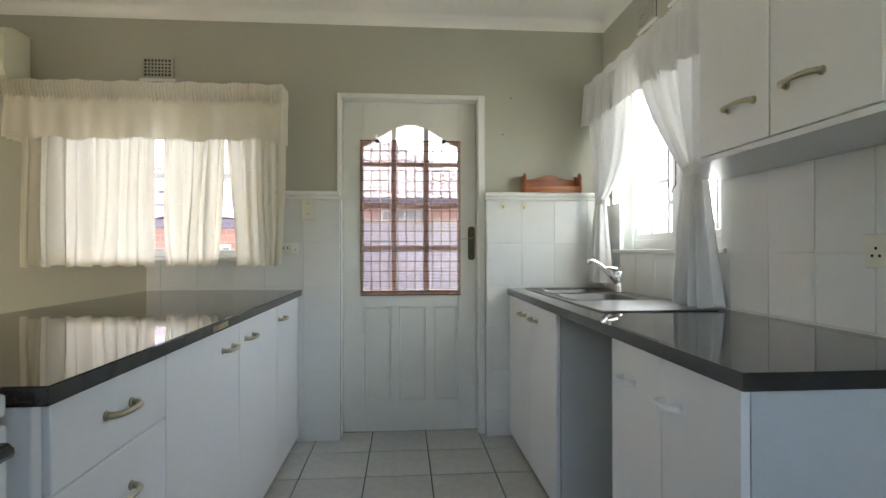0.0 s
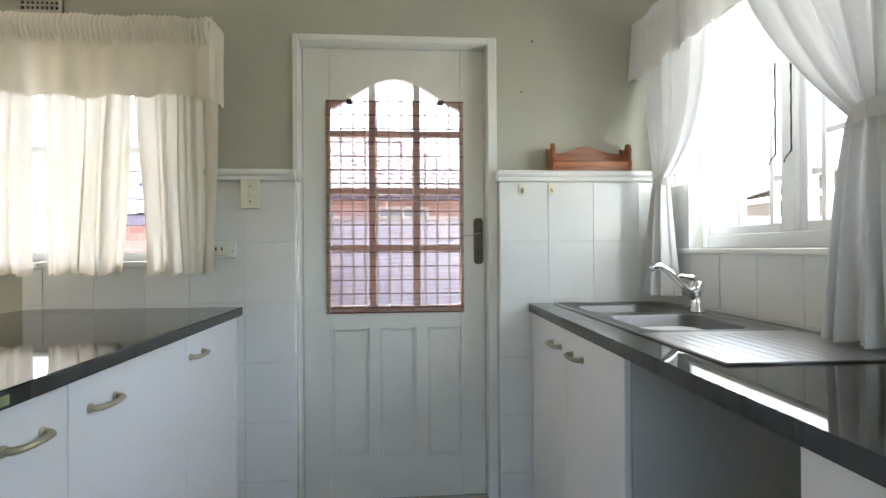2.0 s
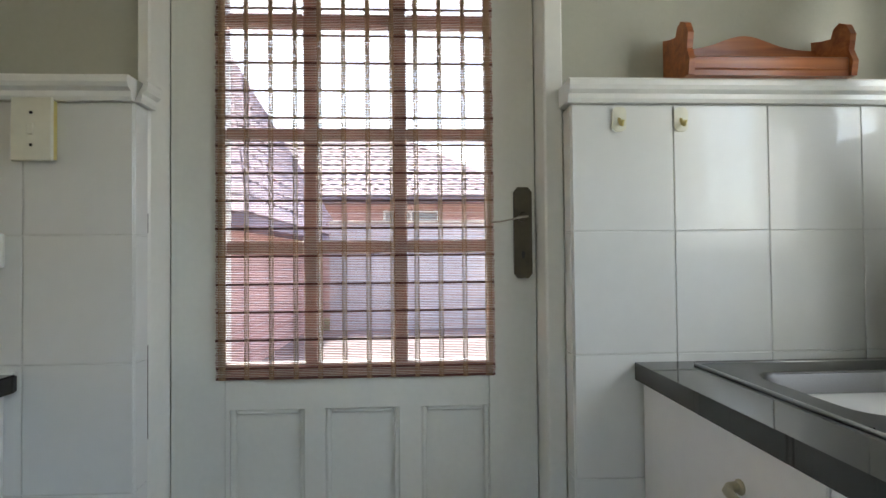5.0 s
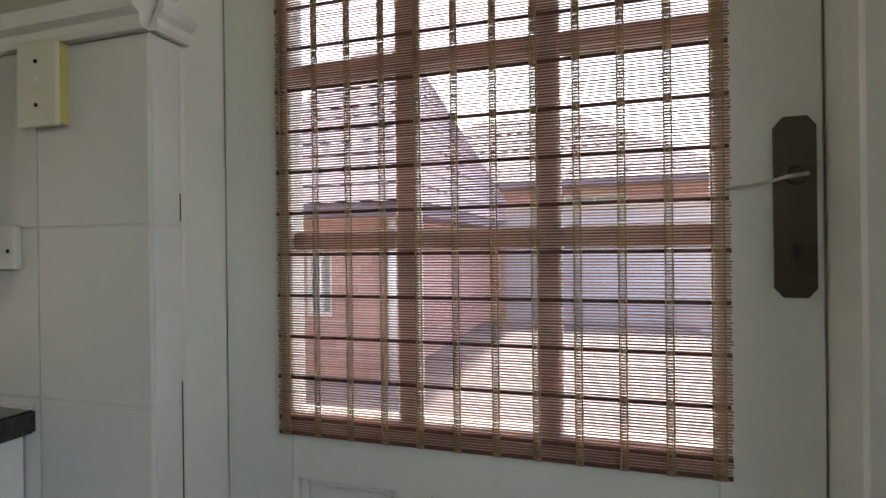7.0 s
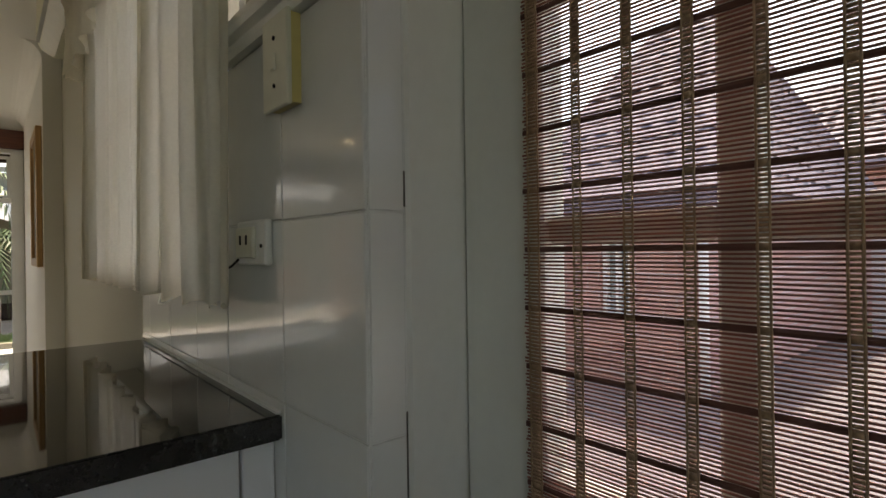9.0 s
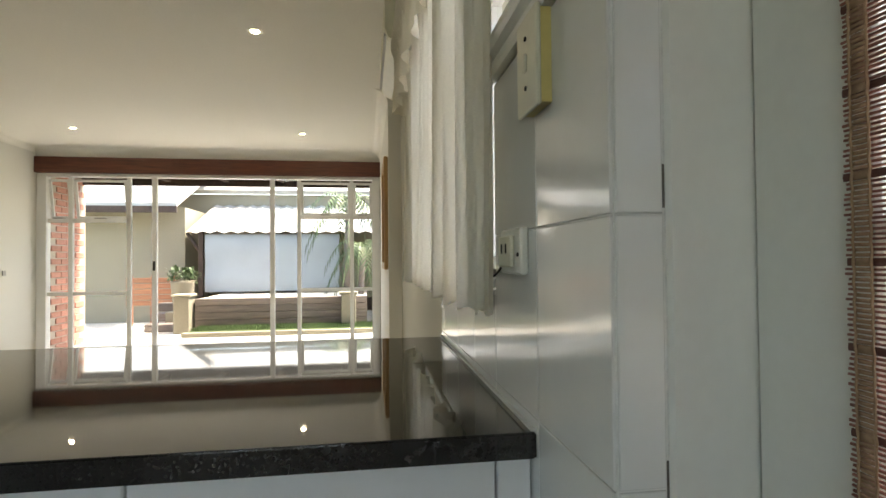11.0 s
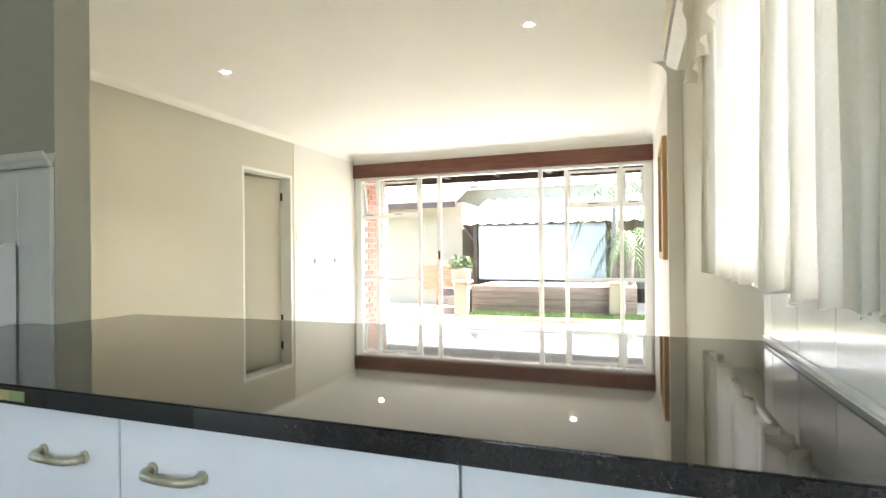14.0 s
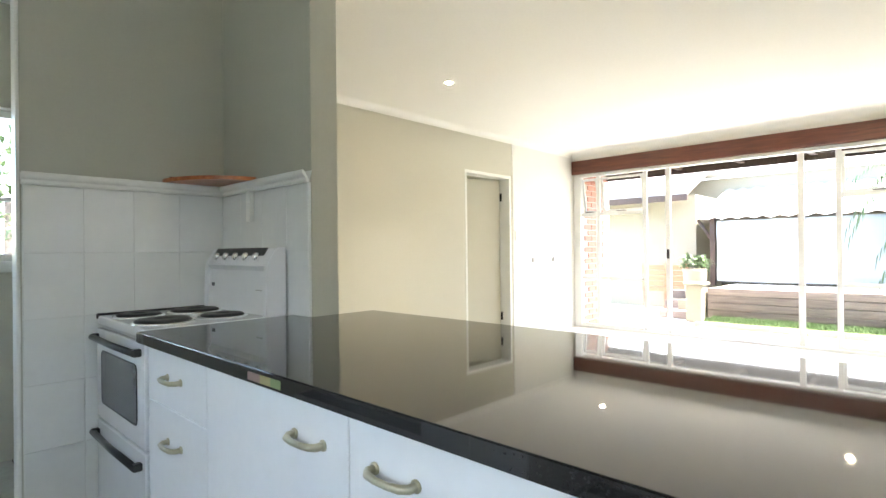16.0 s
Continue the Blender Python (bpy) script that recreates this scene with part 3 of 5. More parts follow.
def window_south():
    win = new("window_3", None)
    tagged(win, "white window at the far end of the kitchen", "window", "", "structure")
    x0, x1, z0, z1 = W_S
    xm, zm = (x0 + x1) / 2, 1.45
    for a, b, c, d in ((x0, x0 + 0.04, z0, z1), (x1 - 0.04, x1, z0, z1), (x0 + 0.04, x1 - 0.04, z0, z0 + 0.04), (x0 + 0.04, x1 - 0.04, z1 - 0.04, z1), (xm - 0.02, xm + 0.02, z0 + 0.04, z1 - 0.04)):
        part("window_frame", box(a, b, -4.32, -4.28, c, d, 0.003), M_ALU, win)
    for a, b in ((x0 + 0.04, xm - 0.02), (xm + 0.02, x1 - 0.04)):
        part("glazing_bar", box(a, b, -4.31, -4.29, zm - 0.01, zm + 0.01), M_ALU, win)
        for c, d in ((z0 + 0.04, zm - 0.01), (zm + 0.01, z1 - 0.04)):
            part("pane", box(a, b, -4.302, -4.299, c, d), M_GLASS, win).visible_shadow = False
    part("window_sill", box(x0 - 0.02, x1 + 0.02, -4.28, -4.17, z0 - 0.06, z0, 0.004), M_TRIM, win)


def sliding_doors():
    win = new("door_2", None)
    tagged(win, "white aluminium sliding glass doors standing open to the courtyard", "sliding door", "", "structure")
    x = -7.0
    lo, hi, top_z = -4.36, -0.165, 2.18
    part("head_rail", box(x - 0.12, x - 0.02, lo, hi, top_z, 2.24, 0.004), M_ALU, win)
    part("sill_track", box(x - 0.12, x - 0.02, lo, hi, 0.0, 0.03, 0.004), M_ALU, win)
    for a, b in ((lo, -4.25), (hi - 0.11, hi)):
        part("jamb", box(x - 0.12, x - 0.02, a, b, 0.03, top_z, 0.004), M_ALU, win)
    for y, w in ((-3.985, 0.05), (-3.325, 0.05), (-3.005, 0.06), (-1.565, 0.06), (-1.231, 0.05), (-0.543, 0.05)):
        dx = 0.0 if y in (-3.985, -0.543) else (-0.03 if y in (-3.325, -1.231) else 0.015)
        part("stile", box(x - 0.085 + dx, x - 0.04 + dx, y - w / 2, y + w / 2, 0.03, top_z, 0.004), M_ALU, win)
    for a, b in ((-4.25, -4.01), (-3.96, -3.35), (-1.206, -0.568), (-0.518, -0.275)):
        zt = 1.634 if b < -3 else 1.684
        part("transom", box(x - 0.08, x - 0.045, a, b, zt - 0.025, zt + 0.025, 0.003), M_ALU, win)
        part("transom", box(x - 0.08, x - 0.045, a, b, 0.70, 0.745, 0.003), M_ALU, win)
        for c, d in ((0.06, 0.70), (0.745, zt - 0.025)):
            part("pane", box(x - 0.064, x - 0.06, a, b, c, d), M_GLASS, win).visible_shadow = False
        part("bottom_rail", box(x - 0.08, x - 0.045, a, b, 0.03, 0.06), M_ALU, win)
        tilt = 0.17
        z0, z1 = zt + 0.03, 2.15
        sash = bmesh.new()
        for p, q, e, f in ((a, a + 0.03, z0, z1), (b - 0.03, b, z0, z1), (a + 0.03, b - 0.03, z0, z0 + 0.03), (a + 0.03, b - 0.03, z1 - 0.03, z1)):
            solid(sash, x - 0.085, x - 0.06, p, q, e, f)
        gl = box(x - 0.074, x - 0.071, a + 0.03, b - 0.03, z0 + 0.03, z1 - 0.03)
        for bm in (sash, gl):
            for v in bm.verts:
                v.co.x -= tilt * (z1 - v.co.z)
        s = part("vent_sash", sash, M_ALU, win)
        part("pane", gl, M_GLASS, s).visible_shadow = False
        part("stay_bar", box(x - 0.1, x - 0.045, (a + b) / 2 - 0.06, (a + b) / 2 + 0.06, zt + 0.027, zt + 0.036), M_BLACK, win)
    part("lock_handle", box(x - 0.02, x - 0.005, -3.02, -2.99, 1.0, 1.12, 0.004), M_BLACK, win)
    for a, b in ((-3.30, -3.04), (-1.53, -1.26)):
        part("pane", box(x - 0.09, x - 0.086, a, b, 0.06, 2.16), M_GLASS, win).visible_shadow = False


window_north()
window_east()
window_south()
sliding_doors()
structure("lintel_beam", box(-7.02, -6.955, -4.356, -0.165, 2.22, 2.415, 0.005), M_BEAM, "dark mahogany timber beam over the sliding doors")

# inner door in the cream wall
fr = bmesh.new()
for a, b, c, d in ((-5.46, -5.425, 0, 2.06), (-4.615, -4.58, 0, 2.06), (-5.425, -4.615, 2.025, 2.06)):
    solid(fr, a, b, -4.52, -4.36, c, d, 0.002)
structure("inner_door_frame", fr, M_TRIM, "cream painted inner door frame")
inner = new("door_3", None)
tagged(inner, "flat cream painted inner door standing ajar", "door", "", "structure")
leaf = box(-5.42, -4.62, -4.535, -4.495, 0.01, 2.018, 0.003)
bmesh.ops.rotate(leaf, cent=(-5.42, -4.535, 0), matrix=Matrix.Rotation(radians(-22), 3, "Z"), verts=leaf.verts)
part("leaf", leaf, M_CREAM_WALL, inner)
for z in (0.25, 1.75):
    part("hinge", box(-5.428, -5.405, -4.5, -4.48, z, z + 0.1, 0.002), M_GAP, inner)

# ---- worktops and cabinets ----


def bow_handle(parent, x, y, z, out, length=0.1, material=None):
    """A bow handle along y on a front that looks along x; out is +1 or -1."""
    h = length / 2
    pts = [(x, y - h, z), (x + out * 0.016, y - h, z), (x + out * 0.026, y - h * 0.78, z), (x + out * 0.031, y - h * 0.3, z),
           (x + out * 0.031, y + h * 0.3, z), (x + out * 0.026, y + h * 0.78, z), (x + out * 0.016, y + h, z), (x, y + h, z)]
    bm = tube(pts, [0.008, 0.0075, 0.0072, 0.0062, 0.0062, 0.0072, 0.0075, 0.008], 8)
    for k in (-h, h):
        lathe([(0.011, 0.0), (0.011, out * 0.003), (0.008, out * 0.005)], (x, y + k, z), 12, 0, bm)
    return part("handle", bm, material or M_HANDLE, parent, "" if material else "satin champagne bow handle")


def unit(x_back, x_front, y0, y1, fronts, label, group, handle=None):
    """A floor cabinet with its fronts: (y0, y1, z0, z1, handle's y, handle's z)."""
    out = 1 if x_front > x_back else -1
    t = thing("kitchen_cabinet", x_back, (y0 + y1) / 2, 0, label, "cabinet", group)
    lo, hi = sorted((x_back, x_front - out * 0.02))
    part("body", box(lo, hi, y0 + 0.001, y1 - 0.001, 0.03, 0.85), M_CAB_SHADED, t)
    part("plinth", box(min(lo, hi) + (0.0 if out > 0 else 0.012), max(lo, hi) - (0.012 if out > 0 else 0.0), y0 + 0.001, y1 - 0.001, 0.0, 0.03), M_KICK, t)
    for a, b, c, d, hy, hz in fronts:
        lo, hi = sorted((x_front - out * 0.018, x_front))
        front = part("drawer_front" if d - c < 0.3 else "door", box(lo, hi, a + 0.0018, b - 0.0018, c, d, 0.002), M_CAB, t)
        if hy is not None:
            bow_handle(front, x_front, hy, hz, out, 0.08 if handle else 0.1, handle)
    return t


GL = "white cabinets under the peninsula worktop"
unit(-1.19, -0.648, -0.176, -0.127, ((-0.176, -0.127, 0.03, 0.848, None, 0),), "narrow white filler unit beside the tiled wall", GL)
unit(-1.19, -0.648, -0.637, -0.176, ((-0.637, -0.176, 0.03, 0.848, -0.555, 0.775),), "white melamine base cabinet with one closed door", GL)
unit(-1.19, -0.648, -1.222, -0.637, ((-1.222, -0.637, 0.03, 0.848, -1.098, 0.772),), "white melamine base cabinet with one closed door", GL)
unit(-1.19, -0.648, -1.826, -1.222, ((-1.826, -1.222, 0.03, 0.848, -1.35, 0.772),), "white melamine base cabinet with one closed door", GL)
unit(-1.19, -0.648, -2.27, -1.826, ((-2.27, -1.826, 0.684, 0.848, -2.05, 0.772), (-2.27, -1.826, 0.03, 0.681, -2.05, 0.585)), "white melamine drawer unit with two bow handles", GL)
end = thing("cabinet_end_panel", -0.9, -2.285, 0, "white melamine end panel beside the stove", "panel")
part("board", box(-1.19, -0.66, -2.3, -2.272, 0, 0.85, 0.002), M_CAB, end)
part("screw_cover", lathe([(0.006, 0.0), (0.006, -0.002), (0.003, -0.003)], (-0.70, -2.3, 0.78), 12, 1), M_HANDLE, end)
back = thing("peninsula_back_panel", -1.26, -1.16, 0, "cream painted panel closing the peninsula", "panel")
part("board", box(-1.30, -1.2, -2.19, -0.127, 0, 0.85), M_CREAM_WALL, back)

GR = "white cabinets under the sink worktop"
unit(1.2, 0.6, -1.094, -0.127, ((-0.612, -0.132, 0.03, 0.848, -0.502, 0.775), (-1.09, -0.612, 0.03, 0.848, -0.73, 0.775)), "white melamine sink cabinet with two closed doors", GR)
unit(1.2, 0.6, -2.29, -1.673, ((-1.98, -1.673, 0.03, 0.848, -1.79, 0.745), (-2.29, -1.98, 0.03, 0.848, -2.03, 0.745)), "white melamine base cabinet at the worktop's end", GR, M_CAB)

wt = thing("peninsula_worktop", -1.05, -1.2, 0.85, "polished black granite peninsula worktop", "worktop")
out_l = [(-0.626, -0.1275), (-0.626, -2.309), (-1.1955, -2.309), (-1.1955, -2.1935), (-1.488, -2.1935), (-1.488, -0.1275)]
slab = prism(out_l, 2, 0.852, 0.887)
bmesh.ops.bevel(slab, geom=[e for e in slab.edges if abs(e.verts[0].co.z - e.verts[1].co.z) < 1e-5], offset=0.0025, segments=2, affect="EDGES")
part("slab", slab, M_GRANITE, wt)
part("wall_seal", box(-1.488, -0.63, -0.1335, -0.1272, 0.8872, 0.891), M_GROUT, wt)
wr = thing("sink_worktop", 0.9, -1.2, 0.85, "polished black granite sink worktop", "worktop")
rb = bmesh.new()
X0, X1, YS, YN = 0.586, 1.2025, -2.314, -0.1275
for a, b, c, d in ((X0, 0.735, YS, YN), (1.055, X1, YS, YN), (0.735, 1.055, YS, -0.955), (0.735, 1.055, -0.255, YN)):
    solid(rb, a, b, c, d, 0.852, 0.887)
bmesh.ops.remove_doubles(rb, verts=rb.verts, dist=0.0001)
part("slab", rb, M_GRANITE, wr)
part("wall_seal", box(1.1955, 1.2025, YS, YN, 0.8872, 0.893), M_GROUT, wr)

# ---- sink and tap ----


def rounded(x0, x1, y0, y1, r, per=6):
    pts = []
    for cx, cy, s in ((x1 - r, y1 - r, 0), (x0 + r, y1 - r, 90), (x0 + r, y0 + r, 180), (x1 - r, y0 + r, 270)):
        for i in range(per + 1):
            a = radians(s + 90 * i / per)
            pts.append((cx + r * math.cos(a), cy + r * math.sin(a)))
    return pts


def sink():
    t = thing("kitchen_sink", 0.9, -0.75, 0.887, "stainless steel double bowl sink with ribbed drainer", "sink")
    x0, x1 = 0.69, 1.13
    cells = ((-0.56, -0.17, (-0.53, -0.25)), (-0.98, -0.56, (-0.945, -0.60)))
    for y0, y1, (b0, b1) in cells:
        bm = bmesh.new()
        rings = []
        rim = rounded(0.735, 1.05, b0, b1, 0.06)
        cx, cy = 0.89, (b0 + b1) / 2
        outer = []
        for u, v in rim:
            k = min((((x1 if u > cx else x0) - cx) / (u - cx)) if abs(u - cx) > 1e-6 else 1e9, (((y1 if v > cy else y0) - cy) / (v - cy)) if abs(v - cy) > 1e-6 else 1e9)
            outer.append((cx + (u - cx) * k, cy + (v - cy) * k))
        for ring, z in ((outer, 0.8905), (rim, 0.8905), (rounded(0.741, 1.044, b0 + 0.006, b1 - 0.006, 0.055), 0.885), (rounded(0.746, 1.039, b0 + 0.011, b1 - 0.011, 0.052), 0.78), (rounded(0.765, 1.02, b0 + 0.03, b1 - 0.03, 0.045), 0.752), (rounded(0.86, 0.92, cy - 0.03, cy + 0.03, 0.028), 0.749)):
            rings.append([bm.verts.new((u, v, z)) for u, v in ring])
        n = len(rim)
        for k, (a, b) in enumerate(zip(rings, rings[1:])):
            for j in range(n):
                bm.faces.new((a[j], a[(j + 1) % n], b[(j + 1) % n], b[j])).smooth = k > 0
        bm.faces.new(rings[-1])
        bmesh.ops.recalc_face_normals(bm, faces=bm.faces)
        bowl = part("bowl", bm, M_BOWL_SHADED, t)
        part("drain", lathe([(0.03, 0.749), (0.03, 0.753), (0.022, 0.753), (0.018, 0.750)], (0.89, cy, 0), 20), M_CHROME, bowl)
    d = box(x0, x1, -1.37, -0.98, 0.8875, 0.8905)
    dr = part("drainer", d, M_STEEL, t)
    for i in range(11):
        x = 0.735 + 0.033 * i
        part("rib", box(x, x + 0.014, -1.335, -1.02, 0.8905, 0.8912, 0.0003), M_STEEL, dr)
    rim = tube([(x0, -0.17, 0.8895), (x1, -0.17, 0.8895), (x1, -1.37, 0.8895), (x0, -1.37, 0.8895)], 0.0035, 6, closed=True)
    part("rolled_edge", rim, M_STEEL, t)


def tap():
    x, y, z = 1.098, -0.56, 0.8905
    t = thing("mixer_tap", x, y, z, "chrome single-lever kitchen mixer tap", "tap")
    part("body", lathe([(0.026, 0), (0.026, 0.006), (0.021, 0.01), (0.021, 0.07), (0.024, 0.078), (0.024, 0.1), (0.018, 0.112), (0.006, 0.116)], (x, y, z), 20), M_CHROME, t)
    part("spout", tube([(x - 0.012, y, z + 0.055), (x - 0.06, y - 0.004, z + 0.10), (x - 0.11, y - 0.008, z + 0.148), (x - 0.145, y - 0.01, z + 0.168), (x - 0.17, y - 0.012, z + 0.168), (x - 0.178, y - 0.012, z + 0.155)], [0.015, 0.0125, 0.012, 0.012, 0.0125, 0.012], 12), M_CHROME, t)
    part("lever", tube([(x, y, z + 0.11), (x - 0.02, y, z + 0.125), (x - 0.06, y, z + 0.132), (x - 0.09, y, z + 0.128)], [0.014, 0.011, 0.0075, 0.006], 10), M_CHROME, t)


sink()
tap()

# ---- wall cabinets ----
wc = thing("wall_cabinet", 1.05, -1.96, 1.39, "white melamine wall cabinet with two closed doors", "cabinet")
part("body", box(0.92, 1.2025, -2.28, -1.64, 1.402, 2.1), M_CAB, wc)
part("bottom_board", prism([(0.905, -2.28), (0.905, -1.635), (1.115, -1.292), (1.2025, -1.292), (1.2025, -2.28)], 2, 1.386, 1.402), M_CAB, wc)
for a, b, hy in ((-1.957, -1.642, -1.845), (-2.278, -1.96, -2.075)):
    d = part("door", box(0.9, 0.918, a, b, 1.404, 2.1, 0.002), M_CAB, wc)
    bow_handle(d, 0.9, hy, 1.515, -1, 0.11)
part("top_shelf", prism([(0.92, -1.638), (1.115, -1.292), (1.2025, -1.292), (1.2025, -1.638)], 2, 2.084, 2.1), M_CAB, wc)

# ---- stove ----


def stove():
    x0, x1, y0, y1 = -1.172, -0.683, -2.932, -2.345
    t = thing("electric_stove", -0.9, -2.62, 0, "compact white enamel electric stove with four plates", "stove")
    part("body", box(x0, x1, y0, y1, 0.04, 0.845, 0.004), M_ENAMEL, t)
    for u in (x0 + 0.03, x1 - 0.05):
        for v in (y0 + 0.04, y1 - 0.04):
            part("foot", lathe([(0.018, 0), (0.018, 0.04)], (u, v, 0), 12), M_BLACK, t)
    hob = part("hob", box(x0, x1 + 0.015, y0 - 0.004, y1 + 0.004, 0.848, 0.885, 0.006, 2), M_ENAMEL, t)
    part("hob_corner", box(x0 + 0.02, x1 + 0.02, y0 - 0.012, y0 - 0.004, 0.872, 0.894, 0.003), M_IRON, hob)
    for cx, cy, r in ((-0.77, -2.5, 0.095), (-0.77, -2.77, 0.08), (-0.985, -2.5, 0.08), (-0.985, -2.77, 0.095)):
        ring = part("hotplate", lathe([(r, 0.885), (r, 0.894), (r * 0.9, 0.9), (r * 0.35, 0.9), (r * 0.3, 0.897), (0.004, 0.897)], (cx, cy, 0), 28), M_IRON, t)
        part("trim_ring", lathe([(r + 0.013, 0.885), (r + 0.012, 0.890), (r + 0.002, 0.893), (r + 0.001, 0.885)], (cx, cy, 0), 28), M_CHROME, ring)
    d = part("oven_door", box(x1, x1 + 0.022, y0 + 0.004, y1 - 0.004, 0.485, 0.838, 0.005, 2), M_ENAMEL, t)
    part("oven_window", prism([(u, v) for u, v in rounded(y0 + 0.085, y1 - 0.085, 0.555, 0.755, 0.02, 4)], 0, x1 + 0.021, x1 + 0.0245), M_OVEN_GLASS, d)
    part("window_trim", tube([(x1 + 0.023, u, v) for u, v in rounded(y0 + 0.083, y1 - 0.083, 0.553, 0.757, 0.02, 4)], 0.003, 6, closed=True), M_BLACK, d)
    w = part("warmer_drawer", box(x1, x1 + 0.022, y0 + 0.004, y1 - 0.004, 0.07, 0.475, 0.005, 2), M_ENAMEL, t)
    for owner, z in ((d, 0.805), (w, 0.428)):
        hb = tube([(x1 + 0.042, y0 + 0.02, z), (x1 + 0.047, (y0 + y1) / 2, z), (x1 + 0.042, y1 - 0.035, z)], 0.012, 10)
        for v in (y0 + 0.03, y1 - 0.045):
            solid(hb, x1 + 0.02, x1 + 0.048, v - 0.014, v + 0.014, z - 0.012, z + 0.014, 0.004)
        part("handle", hb, M_BLACK, owner, "black plastic bar handle")
    SPLASH = [(-1.172, 0.885), (-1.1, 0.885), (-1.115, 1.06), (-1.1, 1.08), (-1.14, 1.15), (-1.172, 1.15)]
    bp = part("backsplash", prism(SPLASH, 1, y0 + 0.012, y1 - 0.03), M_ENAMEL, t)
    cheek = [(-1.172, 0.885), (-1.085, 0.885), (-1.092, 1.07), (-1.1, 1.1), (-1.13, 1.145), (-1.145, 1.154), (-1.172, 1.154)]
    for a in (y0 + 0.002, y1 - 0.03):
        ch = prism(cheek, 1, a, a + 0.028 if a > -2.5 else y0 + 0.012)
        bmesh.ops.bevel(ch, geom=[e for e in ch.edges if abs(e.verts[0].co.y - e.verts[1].co.y) < 1e-6 and e.verts[0].co.x > -1.17], offset=0.004, segments=2, affect="EDGES")
        part("cheek", ch, M_ENAMEL, bp)
    for i in range(5):
        y = -2.84 + 0.092 * i
        k = lathe([(0.018, 0), (0.018, 0.012), (0.012, 0.022), (0.004, 0.023)], (0, 0, 0), 14)
        bmesh.ops.transform(k, matrix=Matrix.Translation((-1.119, y, 1.113)) @ Matrix.Rotation(radians(58), 4, "Y"), verts=k.verts)
        part("knob", k, M_CHROME, bp)
    part("knob_strip", prism([(-1.1395, 1.1515), (-1.1205, 1.1215), (-1.119, 1.1235), (-1.137, 1.154)], 1, y0 + 0.04, y1 - 0.08), M_BLACK, bp)
    part("indicator", box(-1.112, -1.107, -2.89, -2.865, 0.985, 1.0), M_BLACK, bp)
    part("maker_plate", box(-1.112, -1.1065, -2.47, -2.42, 0.98, 0.984), M_KICK, bp)


stove()

# ---- things on and at the walls ----
rack = thing("spice_rack", 0.84, -0.14, 1.461, "small varnished reddish wooden spice rack on the ledge", "rack")
RX0, RX1 = 0.684, 1.03
for a, b in ((RX0, RX0 + 0.012), (RX1 - 0.012, RX1)):
    prof = [(-0.07, 1.461), (-0.175, 1.461), (-0.18, 1.49), (-0.17, 1.515), (-0.176, 1.545), (-0.165, 1.568), (-0.148, 1.578), (-0.132, 1.572), (-0.125, 1.555), (-0.1, 1.56), (-0.07, 1.57)]
    part("side", prism(prof, 0, a, b), M_RED_WOOD, rack)
wave = [(RX0 + 0.012 + (RX1 - RX0 - 0.024) * i / 20, 1.545 + 0.032 * math.exp(-((i - 10) / 4.5) ** 2)) for i in range(21)]
part("back", prism([(RX0 + 0.012, 1.461), *wave, (RX1 - 0.012, 1.461)], 1, -0.085, -0.072), M_RED_WOOD, rack)
part("base", box(RX0 + 0.012, RX1 - 0.012, -0.17, -0.085, 1.461, 1.472), M_RED_WOOD, rack)
part("front_rail", box(RX0 + 0.012, RX1 - 0.012, -0.172, -0.162, 1.472, 1.5, 0.003), M_RED_WOOD, rack)

shelf = thing("corner_shelf", -1.08, -2.84, 1.446, "varnished reddish wooden corner shelf on the ledge", "shelf")
quarter = [(-1.19, -2.95)] + [(-1.19 + 0.27 * math.cos(radians(a)), -2.95 + 0.33 * math.sin(radians(a))) for a in range(0, 91, 6)]
part("board", prism(quarter, 2, 1.4465, 1.463), M_RED_WOOD, shelf)
part("back_lip", box(-1.185, -0.95, -2.955, -2.945, 1.463, 1.477), M_DARK_TIMBER, shelf)

for x in (0.561, 0.69):
    h = thing("wall_hook", x, -0.127, 1.385, "small ivory plastic hook stuck on a tile", "hook", "hooks under the ledge")
    plate = part("plate", prism([(x + u, 1.384 + v) for u, v in rounded(-0.0145, 0.0145, -0.026, 0.024, 0.011, 4)], 1, -0.1315, -0.1272), M_IVORY, h)
    part("prong", tube([(x, -0.131, 1.384), (x, -0.137, 1.372), (x, -0.144, 1.368), (x, -0.15, 1.376)], 0.0035, 8), M_YELLOWED, plate)

sw = thing("light_switch", -0.588, -0.127, 1.357, "ivory surface-mounted light switch with yellowed box", "switch")
part("box", box(-0.622, -0.553, -0.141, -0.1272, 1.3, 1.414), M_YELLOWED, sw)
fp = part("face_plate", box(-0.626, -0.549, -0.148, -0.141, 1.296, 1.418, 0.002), M_IVORY, sw)
part("rocker", box(-0.594, -0.581, -0.152, -0.148, 1.345, 1.369, 0.002), M_IVORY, fp)
for z in (1.326, 1.388):
    part("screw", lathe([(0.003, -0.148), (0.003, -0.1495), (0.001, -0.15)], (-0.5875, 0, z), 10, 1), M_GAP, fp)

